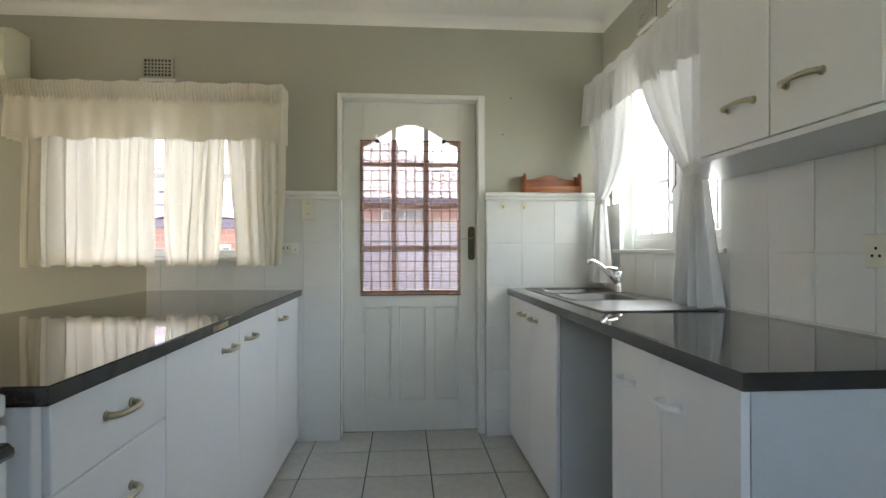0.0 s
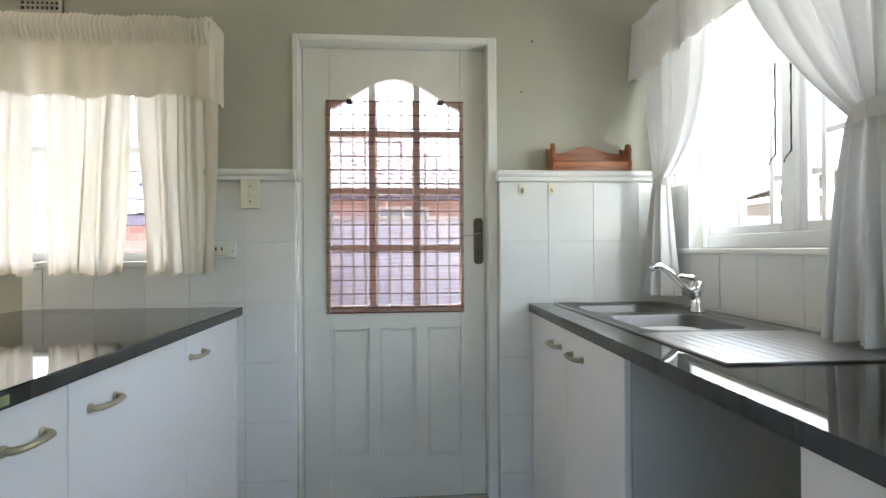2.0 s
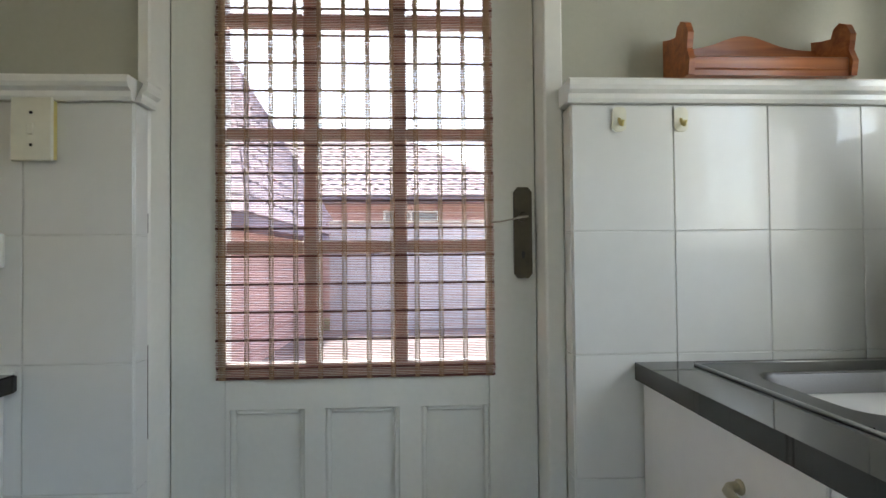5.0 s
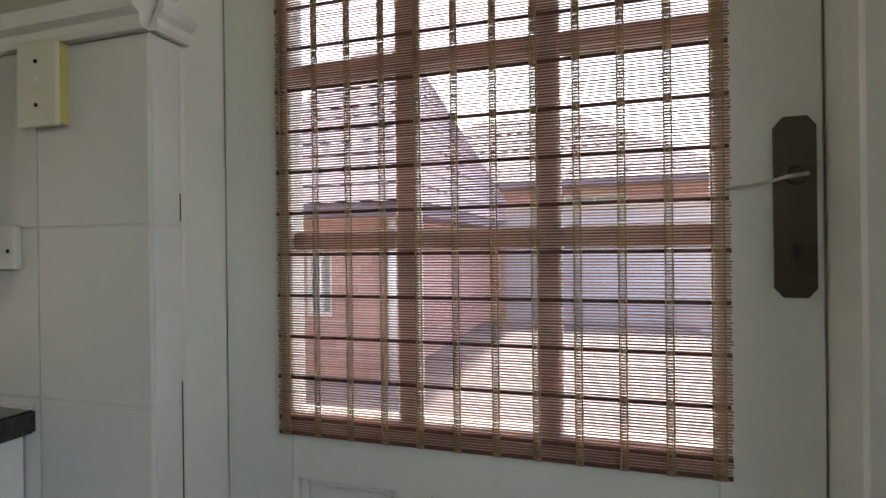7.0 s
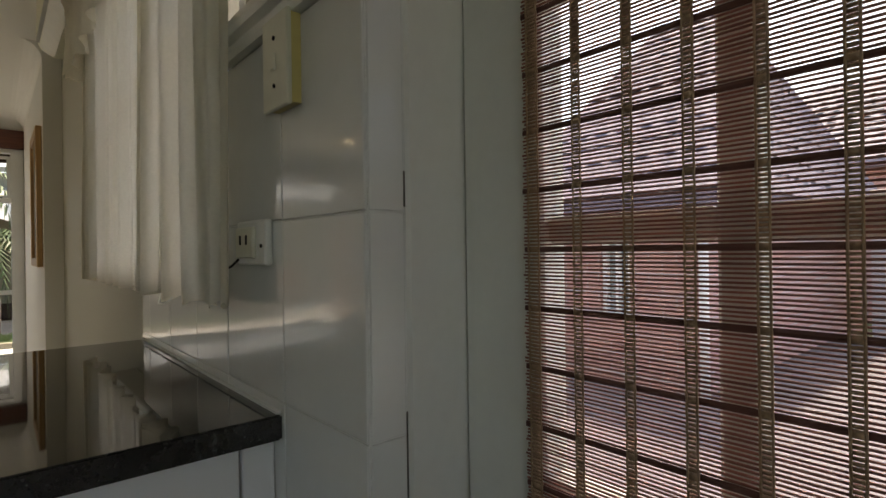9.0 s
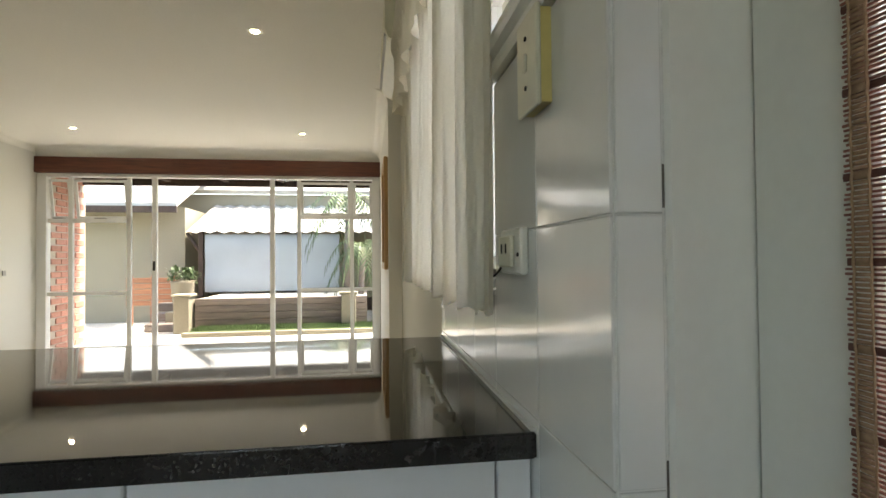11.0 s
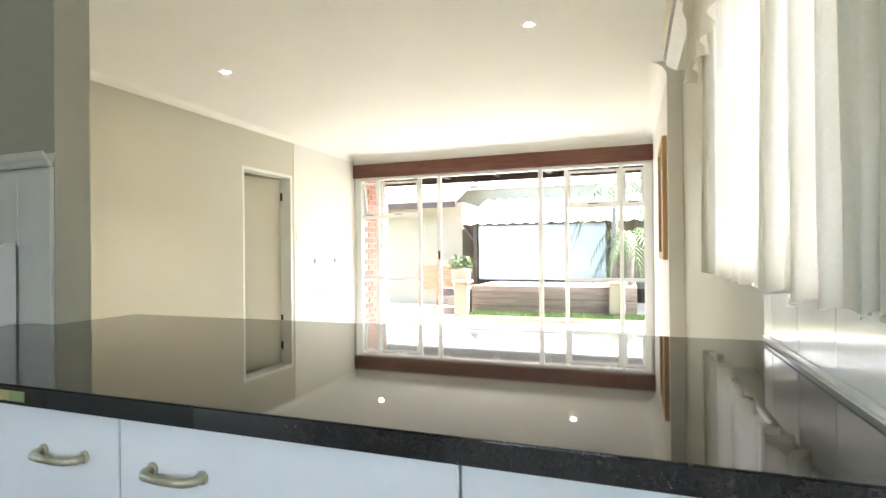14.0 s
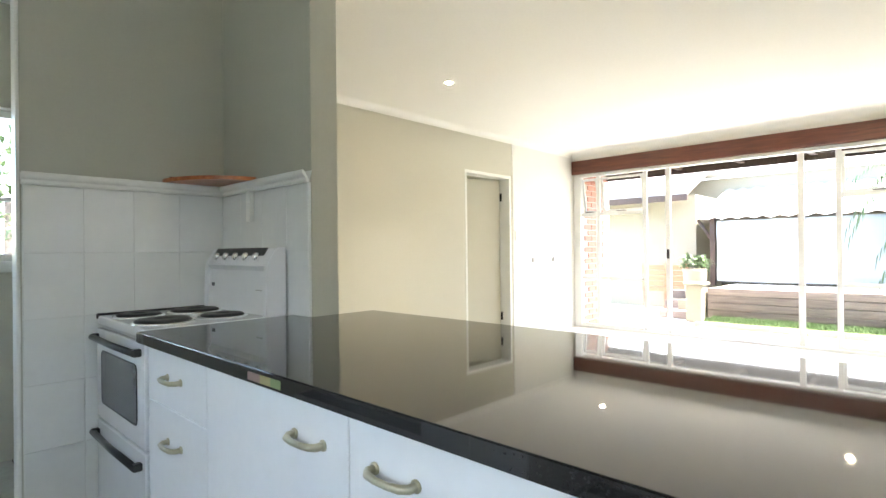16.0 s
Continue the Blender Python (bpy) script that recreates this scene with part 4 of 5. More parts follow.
so = thing("wall_socket", -0.7, -0.127, 1.125, "ivory double socket plate on white tiles", "socket")
sp = part("face_plate", box(-0.757, -0.648, -0.139, -0.1272, 1.092, 1.158, 0.003), M_TRIM, so)
part("module", box(-0.747, -0.678, -0.145, -0.139, 1.102, 1.148, 0.002), M_IVORY, sp)
for x in (-0.727, -0.703):
    part("pin_hole", box(x - 0.003, x + 0.003, -0.1458, -0.145, 1.122, 1.136), M_GAP, sp)
part("screw", lathe([(0.003, -0.139), (0.003, -0.1405), (0.001, -0.141)], (-0.661, 0, 1.12), 10, 1), M_GAP, sp)

part("lead", tube([(-0.75, -0.14, 1.1), (-0.77, -0.143, 1.09), (-0.79, -0.142, 1.086), (-0.82, -0.14, 1.09)], 0.002, 6), M_GAP, sp)

se = thing("wall_socket", 1.2, -1.99, 1.11, "ivory double socket on tiles under the wall cabinet", "socket")
spe = part("face_plate", box(1.19, 1.198, -2.07, -1.925, 1.065, 1.155, 0.003), M_IVORY, se)
for y in (-2.03, -1.96):
    for dy, dz in ((0, 0.012), (-0.011, -0.008), (0.011, -0.008)):
        part("pin_hole", lathe([(0.004, 1.19), (0.004, 1.1885)], (0, y + dy, 1.105 + dz), 10, 0), M_GAP, spe)

cond = thing("cable_trunking", -1.18, -2.65, 1.28, "short white cable trunking below the ledge", "trunking")
part("cover", box(-1.185, -1.165, -2.668, -2.632, 1.27, 1.4, 0.002), M_TRIM, cond)

for x, z in ((0.574, 1.824), (0.625, 2.05)):
    nl = thing("nail", x, -0.06, z, "small dark nail in the painted wall", "nail", "nails in the kitchen wall")
    part("head", lathe([(0.003, -0.059), (0.004, -0.066), (0.002, -0.068)], (x, 0, z), 8, 1), M_GAP, nl)


def air_brick(x0, x1, z0, z1, y, nx, nz):
    t = thing("air_vent", (x0 + x1) / 2, y, z0, "pale plaster air vent with small square holes", "vent", "air vents high on the walls")
    part("backing", box(x0, x1, y - 0.004, y + 0.001, z0, z1), M_GAP, t)
    m = 0.013
    for a, b, c, d in ((x0, x0 + m, z0, z1), (x1 - m, x1, z0, z1), (x0 + m, x1 - m, z0, z0 + m), (x0 + m, x1 - m, z1 - m, z1)):
        part("frame", box(a, b, y - 0.014, y - 0.004, c, d), M_VENT, t)
    for i in range(1, nx):
        x = x0 + m + (x1 - x0 - 2 * m) * i / nx
        part("slat", box(x - 0.0032, x + 0.0032, y - 0.012, y - 0.004, z0 + m, z1 - m), M_VENT, t)
    for j in range(1, nz):
        z = z0 + m + (z1 - z0 - 2 * m) * j / nz
        part("slat", box(x0 + m, x1 - m, y - 0.0125, y - 0.0045, z - 0.0032, z + 0.0032), M_VENT, t)
    return t


av = air_brick(-1.553, -1.375, 2.12, 2.246, -0.06, 8, 5)
part("ledge", box(-1.565, -1.36, -0.075, -0.061, 2.106, 2.12, 0.003), M_TRIM, av)
for y in (-0.66, -0.98):
    copy_thing(av, pose(1.21, y, 2.26, 0, 0, -90))

ac = thing("air_conditioner", -2.45, -0.06, 2.03, "cream wall-mounted split air conditioner", "air conditioner")
prof = [(-0.062, 2.03), (-0.2, 2.03), (-0.25, 2.06), (-0.265, 2.1), (-0.262, 2.28), (-0.24, 2.325), (-0.2, 2.34), (-0.062, 2.34)]
part("casing", prism(prof, 0, -2.96, -2.17), M_AC, ac)
part("louvre", prism([(-0.255, 2.062), (-0.2, 2.024), (-0.196, 2.03), (-0.25, 2.07)], 0, -2.92, -2.2), M_IVORY, ac)
part("outlet_slot", prism([(-0.253, 2.074), (-0.2625, 2.085), (-0.267, 2.092), (-0.2665, 2.078)], 0, -2.92, -2.2), M_KICK, ac)

for x, y in DOWNLIGHTS:
    dl = thing("downlight", x, y, TOP, "small recessed halogen downlight, lit", "downlight", "downlights in the living room ceiling")
    part("ring", lathe([(0.046, TOP + 0.001), (0.046, TOP - 0.004), (0.036, TOP - 0.007), (0.025, TOP - 0.002)], (x, y, 0), 24), M_TRIM, dl)
    part("lamp", lathe([(0.024, TOP - 0.002), (0.024, TOP - 0.004), (0.01, TOP - 0.005)], (x, y, 0), 20), M_GLOW, dl)

pf = thing("picture_frame", -4.75, -0.17, 1.03, "golden wooden picture frame hanging on the wall", "picture frame")
for a, b, c, d in ((-5.1, -5.04, 1.03, 1.99), (-4.46, -4.4, 1.03, 1.99), (-5.04, -4.46, 1.03, 1.09), (-5.04, -4.46, 1.93, 1.99)):
    part("frame_bar", box(a, b, -0.2, -0.166, c, d, 0.004), M_GOLD_WOOD, pf)
part("canvas", box(-5.04, -4.46, -0.18, -0.166, 1.09, 1.93), M_RENDER, pf)

for x, z, w in ((-5.86, 0.555, 0.075), (-6.2, 0.545, 0.15)):
    t = thing("wall_socket", x, -4.356, z, "white socket plate on the pale wall", "socket", "sockets on the living room wall")
    part("face_plate", box(x - w, x + w, -4.3555, -4.346, z - 0.06, z + 0.05, 0.003), M_TRIM, t)
    part("pin_hole", box(x - 0.02, x + 0.02, -4.346, -4.3455, z - 0.015, z + 0.015), M_KICK, t)
for x in (-5.93, -6.43):
    t = thing("wall_bracket", x, -4.356, 1.0, "small grey metal bracket on the wall", "bracket", "brackets on the living room wall")
    part("plate", box(x - 0.025, x + 0.025, -4.3555, -4.34, 0.97, 1.03, 0.003), M_KICK, t)
t = thing("light_switch", -5.56, -4.356, 1.3, "white light switch beside the inner door", "switch")
part("face_plate", box(-5.6, -5.53, -4.3555, -4.346, 1.25, 1.37, 0.003), M_TRIM, t)

# muted stripes that paint a coloured reflection onto the granite's edge
refl = thing("edge_sticker", -0.626, -1.49, 0.86, "faint red yellow and green reflection painted on the worktop's edge", "sticker")
for a, b, m in ((-1.555, -1.50, mat("reflection_red", (0.27, 0.17, 0.15), 0.5)), (-1.50, -1.455, mat("reflection_yellow", (0.36, 0.31, 0.14), 0.5)), (-1.455, -1.415, mat("reflection_green", (0.2, 0.26, 0.11), 0.5))):
    part("stripe", box(-0.6262, -0.6252, a, b, 0.859, 0.877), m, refl)

# ---- woven reed blind on the door ----
blind = thing("reed_blind", 0.01, 0.005, 0.85, "brown woven reed blind clipped over the door's glass", "blind")
BX0, BX1, BZ0, BZ1 = -0.30, 0.32, 0.837, 1.796
# each band: one flat dark lath, then fifteen thin reeds
BAND, PITCH = 0.062, 0.0037
REEDS = [(BZ1 - 0.004 - BAND * k - (0.0052 + PITCH * (j - 1) if j else 0.0), j == 0) for k in range(16) for j in range(16)]
REEDS = [(z, flat) for z, flat in REEDS if z > BZ0 + 0.004] + [(BZ0 + 0.003, True)]


def reed_mesh(name, half, depth, height, material):
    bm = bmesh.new()
    ring = [(depth * math.cos(radians(a)), height * math.sin(radians(a))) for a in (0, 50, 130, 180, 230, 310)]
    prism(ring, 0, -half, half, bm)
    return to_mesh(name, bm, material)


thin = [reed_mesh("reed", 0.31, 0.0011, r, M_REED) for r in (0.00112, 0.00122, 0.00132)]
lath = reed_mesh("lath", 0.31, 0.0013, 0.0037, M_REED_DARK)
for z, flat in REEDS:
    mesh = lath if flat else thin[random.randrange(3)]
    r = piece("reed", mesh, blind, (0.01 + random.uniform(-0.0015, 0.0015), 0.0045 + random.uniform(-0.0003, 0.0003), z + random.uniform(-0.0002, 0.0002)))
    r.rotation_euler = (0, random.uniform(-0.0007, 0.0007), 0)
for k in range(12):
    x = BX0 + 0.014 + (BX1 - BX0 - 0.028) * k / 11
    wide = 0.0135 if k in (0, 11) else 0.0085
    bm = bmesh.new()
    for j, (z, flat) in enumerate(REEDS):
        w = wide * (0.46 if j % 2 else 0.38)
        h = 0.003 if flat else 0.00125
        solid(bm, x - w, x + w, 0.0016, 0.0031, z - h, z + h)
    for s_x in (-1, 1):
        tube([(x + s_x * wide * 0.5, 0.0012 if q % 2 else 0.0024, BZ1 - (BZ1 - BZ0) * q / 130) for q in range(131)], 0.0011, 5, bm)
    part("cord", bm, M_CORD, blind)
for x in (-0.194, 0.216):
    c = thing("binder_clip", x, 0.0, 1.79, "small black binder clip holding the blind", "clip", "clips on the blind")
    part("jaw", prism([(-0.006, 1.776), (-0.009, 1.796), (0.0, 1.801), (0.011, 1.796), (0.0105, 1.778), (0.007, 1.79), (-0.003, 1.79)], 0, x - 0.012, x + 0.012), M_BLACK, c)
    part("wire", tube([(x - 0.006, -0.002, 1.797), (x - 0.008, -0.004, 1.815), (x, -0.005, 1.823), (x + 0.008, -0.004, 1.815), (x + 0.006, -0.002, 1.797)], 0.0012, 6), M_CHROME, c)
st = thing("tie_string", 0.35, 0.0, 1.19, "grey string tying the blind to the lock", "string")
part("cord", tube([(0.314, -0.001, 1.183), (0.335, -0.002, 1.184), (0.36, -0.003, 1.189), (0.376, -0.004, 1.193), (0.398, -0.003, 1.196)], [0.0022, 0.0018, 0.0018, 0.0025, 0.0028], 6), M_STRING, st)

# ---- curtains ----


def folds(u, n, seed, sharp=1.0):
    return math.sin(6.28318 * n * u + seed) + 0.45 * math.sin(6.28318 * n * 2.3 * u + 1.7 * seed) + 0.3 * math.sin(6.28318 * n * 0.41 * u + 0.6 * seed)


PANELS = ((-2.15, -1.437, -2.15, -1.45, 0.4, 6), (-1.39, -1.045, -1.38, -1.1, 2.1, 3), (-1.05, -0.715, -0.99, -0.73, 3.6, 3))


def north_curtains():
    t = thing("curtain", -1.45, -0.2, 1.03, "cream cotton curtains with a gathered valance, drawn", "curtain")

    def panel(x0, x1, b0, b1, seed, n):
        def f(u, v):
            a, b = x0 + (b0 - x0) * v ** 1.4, x1 + (b1 - x1) * v ** 1.4
            th = 6.28318 * n * (u + 0.05 * math.sin(6 * u + seed)) + seed
            w = (0.6 + 0.4 * v) * (0.7 + 0.3 * math.sin(5 * u + 2 * seed))
            y = -0.165 + 0.026 * math.sin(th + 0.5 * v * math.sin(3 * u + seed)) * w + 0.008 * math.sin(2.7 * th + seed)
            x = a + (b - a) * u + (b1 - b0) / n * 0.17 * math.sin(2 * th + 0.6 + 0.7 * v) * w + 0.008 * math.sin(5 * v + 9 * u + seed) * v
            return Vector((x, y, 1.93 - (0.9 + 0.006 * math.sin(40 * u + seed)) * v))
        return f
    for args in PANELS:
        part("panel", sheet(panel(*args), 170, 26), M_CURTAIN, t)

    def valance(u, v):
        gather = 0.008 if v < 0.3 else 0.008 + 0.014 * (v - 0.3)
        n = 75 if v < 0.3 else 20
        bulge = 0.018 * math.exp(-((v - 0.12) / 0.1) ** 2)
        y = -0.215 - bulge - (gather * math.sin(6.28318 * n * u) if v < 0.34 else 0.017 * folds(u, 7, 0.9) * (v - 0.2))
        zt = 2.055 + 0.003 * math.sin(31 * u) + 0.003 * math.sin(77 * u + 1)
        zb = 1.735 + 0.007 * math.sin(43 * u) + 0.005 * math.sin(16 * u)
        return Vector((-2.205 + 1.485 * u, y, zt + (zb - zt) * v))
    part("valance", sheet(valance, 420, 22), M_CURTAIN, t)
    for x, k in ((-0.72, 1), (-2.205, -1)):
        def end_f(u, v, x=x):
            return Vector((x + 0.006 * math.sin(50 * u) * (1 if v < 0.3 else 0.4), -0.225 + 0.165 * u, 2.055 - 0.32 * v + 0.004 * math.sin(20 * u)))
        part("valance_return", sheet(end_f, 24, 12), M_CURTAIN, t)
    part("rail", tube([(-2.2, -0.17, 1.945), (-0.725, -0.17, 1.945)], 0.008, 8), M_TRIM, t)
    part("hem_thread", tube([(-1.02, -0.19, 1.035), (-0.99, -0.2, 1.02), (-0.95, -0.2, 1.022), (-0.93, -0.19, 1.035)], 0.0012, 5), M_TRIM, t)


def east_curtains():
    t = thing("curtain", 1.1, -0.72, 0.9, "white sheer kitchen curtains tied back, with a frilled valance", "curtain")

    def panel(top0, top1, tie_y, tie_z, tie_w, bot0, bot1, bot_z, seed, n, south):
        zt = 2.08

        def f(u, v):
            if v < 0.55:
                k = v / 0.55
                z = zt + (tie_z - zt) * k
                s = k ** 1.5
                e = s if south else k ** 4
                a, b = top0 + (tie_y - tie_w - top0) * (s if south else e), top1 + (tie_y + tie_w - top1) * s
                amp = 0.03 - 0.012 * k
            else:
                k = (v - 0.55) / 0.45
                z = tie_z + (bot_z - tie_z) * k
                s = k ** 0.75
                a, b = tie_y - tie_w + (bot0 - tie_y + tie_w) * s, tie_y + tie_w + (bot1 - tie_y - tie_w) * s
                amp = 0.018 + 0.02 * k
            sag = 0.03 * math.sin(math.pi * min(1, v / 0.55)) * (1 - u)
            return Vector((1.125 + amp * folds(u, n, seed) - 0.02 * math.sin(math.pi * v), a + (b - a) * u, z - sag * 0.5 + 0.004 * math.sin(30 * u) * (v > 0.97)))
        return f
    for args, ty, tz in (((-1.36, -0.74, -1.26, 1.425, 0.045, -1.345, -1.135, 0.896, 0.7, 5, True), -1.26, 1.425), ((-0.60, -0.09, -0.292, 1.395, 0.035, -0.345, -0.165, 0.93, 2.2, 4, False), -0.292, 1.395)):
        p = part("panel", sheet(panel(*args), 110, 60), M_SHEER, t)

        def band(u, v, ty=ty, tz=tz):
            a = 6.28318 * u
            return Vector((1.112 + 0.036 * math.cos(a), ty + 0.052 * math.sin(a), tz + 0.022 - 0.044 * v + 0.006 * math.sin(a * 2)))
        part("tie_band", sheet(band, 24, 4), M_SHEER, p)

    def valance(u, v):
        y = -0.05 - 1.33 * u
        zb = 1.872 + 0.012 * math.sin(math.pi * min(1, u * 1.15)) + 0.008 * math.sin(60 * u)
        zt = 2.125 + 0.006 * math.sin(47 * u)
        n = 60 if v < 0.2 else 11
        x = 1.085 - (0.006 * math.sin(6.28318 * n * u) if v < 0.2 else 0.016 * folds(u, 8, 1.3) * v)
        return Vector((x, y, zt + (zb - zt) * v))
    part("valance", sheet(valance, 360, 18), M_SHEER, t)

    def end_f(u, v):
        return Vector((1.085 + 0.12 * u, -0.068 + 0.006 * math.sin(30 * u), 2.125 - 0.24 * v))
    part("valance_return", sheet(end_f, 14, 10), M_SHEER, t)
    part("rail", tube([(1.12, -0.08, 2.095), (1.12, -1.37, 2.095)], 0.008, 8), M_TRIM, t)


north_curtains()
east_curtains()

# ---- outside ----
structure("ground", sheet(lambda u, v: Vector((-600 + 1200 * u, -600 + 1200 * v, -0.13)), 40, 40), M_GROUND, "bare garden ground and dry grass")
patio = structure("pavement", box(-11.9, -7.2, -6.5, 2.5, -0.125, -0.03), M_PAVE, "bright pale concrete courtyard paving")
structure("pavement_back", box(-6.0, 1.41, 0.2, 7.4, -0.125, -0.04), M_YARD, "dark grey paved yard behind the kitchen")


def leaf_clump(t, name, centre, size, number, length, width, droop):
    """Many single leaves springing out of a middle point."""
    bm = bmesh.new()
    rnd = random.Random(int(abs(centre[0] * 100) + number))
    for _ in range(number):
        a, e = rnd.uniform(0, 6.283), rnd.uniform(0.1, 1.4)
        o = Vector(centre) + Vector((rnd.uniform(-1, 1) * size[0], rnd.uniform(-1, 1) * size[1], rnd.uniform(-1, 1) * size[2]))
        d = Vector((math.cos(a) * math.cos(e), math.sin(a) * math.cos(e), math.sin(e)))
        s = d.cross(Vector((0, 0, 1))).normalized() * width * rnd.uniform(0.6, 1.2)
        ln = length * rnd.uniform(0.6, 1.2)
        p = [o, o + d * ln * 0.5, o + d * ln + Vector((0, 0, -droop * ln))]
        v = [bm.verts.new(q) for q in (p[0], p[1] - s, p[1] + s, p[2])]
        bm.faces.new((v[0], v[1], v[2]))
        bm.faces.new((v[1], v[3], v[2]))
    return part(name, bm, M_LEAF, t)


# courtyard: planter walls of sleepers, posts, lawn strip
pl = thing("raised_planter", -9.3, -1.5, -0.03, "raised garden bed of weathered timber sleepers", "planter")
for k in range(4):
    part("sleeper", box(-9.0, -8.9, -3.1, -0.35, 0.05 + 0.115 * k, 0.16 + 0.115 * k, 0.006), M_SLEEPER, pl)
part("soil", box(-11.0, -9.0, -3.1, -0.35, -0.03, 0.48), M_SOIL, pl)
part("gravel", sheet(lambda u, v: Vector((-11.0 + 2.0 * u, -3.1 + 2.75 * v, 0.485 + 0.02 * noise.noise(Vector((u * 40, v * 40, 0))))), 60, 60), M_PEBBLE, pl, "pale pebbles covering the bed")
lawn = thing("lawn_strip", -8.65, -1.4, -0.03, "narrow strip of bright green lawn", "lawn")
tagged(lawn, kind="stuff")
bl = bmesh.new()
rl = random.Random(5)
for _ in range(9000):
    x, y, h = rl.uniform(-8.88, -8.35), rl.uniform(-3.0, 0.1), rl.uniform(0.03, 0.07)
    a, w = rl.uniform(0, 3.14), 0.004
    v = [bl.verts.new(q) for q in ((x - w * math.cos(a), y - w * math.sin(a), 0.045), (x + w * math.cos(a), y + w * math.sin(a), 0.045), (x + rl.uniform(-0.03, 0.03), y + rl.uniform(-0.03, 0.03), 0.045 + h))]
    bl.faces.new(v)
part("blades", bl, M_GRASS, lawn)
part("turf", box(-8.89, -8.34, -3.02, 0.12, -0.03, 0.05, 0.01), M_GRASS, lawn)
kerb = thing("lawn_kerb", -8.3, -1.4, -0.03, "cream kerb edging the lawn strip", "kerb")
part("edge", box(-8.34, -8.26, -3.1, 0.2, -0.03, 0.04, 0.008), M_RENDER, kerb)
for y in (-3.25, -0.65, 0.3):
    p = thing("garden_post", -8.85, y, -0.03, "squat cream plastered garden pillar", "pillar", "pillars of the garden bed")
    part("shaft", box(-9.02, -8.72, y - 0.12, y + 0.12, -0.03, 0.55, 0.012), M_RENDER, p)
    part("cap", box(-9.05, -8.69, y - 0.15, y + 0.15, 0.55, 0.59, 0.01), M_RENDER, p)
low = thing("garden_wall", -9.4, 1.0, -0.03, "low cream plastered garden wall", "wall")
part("wall", box(-9.4, -9.2, 0.1, 2.5, -0.03, 0.62, 0.01), M_RENDER, low)
steps_t = thing("timber_steps", -9.1, -3.0, -0.03, "weathered timber garden steps", "steps")
for k in range(3):
    part("step", box(-9.3 - 0.25 * k, -9.0 - 0.25 * k, -3.9, -3.45, -0.03 + 0.15 * k, 0.1 + 0.15 * k, 0.01), M_SLEEPER, steps_t)
deck = thing("timber_screen", -9.9, -3.75, -0.03, "low orange slatted timber screen", "screen")
for k in range(5):
    part("slat", box(-9.92, -9.88, -4.55, -3.72, 0.34 + 0.1 * k, 0.425 + 0.1 * k, 0.004), M_DECK, deck)
for y in (-4.5, -4.12, -3.76):
    part("post", box(-9.97, -9.92, y - 0.04, y + 0.04, -0.03, 0.85), M_DECK, deck)
pot = thing("potted_plant", -9.45, -3.46, 0.46, "cream pot with a pale leafy plant", "potted plant")
part("pot", lathe([(0.13, 0.27), (0.16, 0.42), (0.19, 0.74), (0.2, 0.78), (0.17, 0.78), (0.16, 0.72)], (-9.45, -3.46, 0), 24), M_RENDER, pot)
part("soil", lathe([(0.165, 0.70), (0.165, 0.74)], (-9.45, -3.46, 0), 20), M_SOIL, pot)
leaf_clump(pot, "foliage", (-9.45, -3.46, 0.86), (0.16, 0.2, 0.1), 240, 0.16, 0.022, 0.3)
plinth_p = thing("pot_plinth", -9.45, -3.46, -0.03, "square cream plinth under the pot", "plinth")
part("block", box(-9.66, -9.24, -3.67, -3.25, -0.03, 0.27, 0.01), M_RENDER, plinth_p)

# cottage across the courtyard with its lean-to and roller screen
cot = thing("garden_cottage", -12.2, -2.0, -0.03, "cream plastered cottage with a pale corrugated lean-to", "house")
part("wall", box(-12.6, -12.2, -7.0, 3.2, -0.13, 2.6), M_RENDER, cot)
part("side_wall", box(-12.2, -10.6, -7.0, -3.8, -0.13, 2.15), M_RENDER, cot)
roof_l = part("roof", prism([(-12.9, 3.3), (-10.0, 2.1), (-10.0, 2.18), (-12.9, 3.38)], 1, -7.2, -3.75), M_TIN, cot)
part("fascia", box(-10.03, -9.99, -7.2, -3.75, 2.0, 2.12), M_DARK_TIMBER, cot)
rf = bmesh.new()
n_w = 70
for i in range(n_w):
    ya, yb = (-3.7 + 4.4 * k / n_w for k in (i, i + 1))
    za, zb = (0.02 * math.sin(k * 1.5708) for k in (i, i + 1))
    q = [rf.verts.new(p) for p in ((-12.2, ya, 2.35 + za), (-12.2, yb, 2.35 + zb), (-10.3, yb, 1.66 + zb), (-10.3, ya, 1.66 + za))]
    rf.faces.new(q)
part("lean_to_roof", rf, M_TIN, cot, "pale corrugated lean-to roof")
for y in (-3.45, 0.5):
    part("lean_to_post", box(-10.45, -10.37, y - 0.04, y + 0.04, 0.45, 1.68), M_DARK_TIMBER, cot)
part("brace", tube([(-10.41, -3.45, 1.25), (-10.41, -3.7, 1.65)], 0.03, 6), M_DARK_TIMBER, cot)
part("roller_screen", sheet(lambda u, v: Vector((-10.4 + 0.015 * math.sin(9 * v), -3.38 + 2.5 * u, 1.62 - 1.09 * v)), 12, 12), M_SCREEN, cot, "pale roller screen let down")
part("main_roof", prism([(-12.1, 2.6), (-15.5, 4.2), (-15.5, 4.3), (-12.0, 2.68)], 1, -7.2, 3.4), M_TIN, cot)
part("wall_base", box(-12.18, -12.16, -3.3, 3.2, -0.03, 0.25), M_DARK_TIMBER, cot)

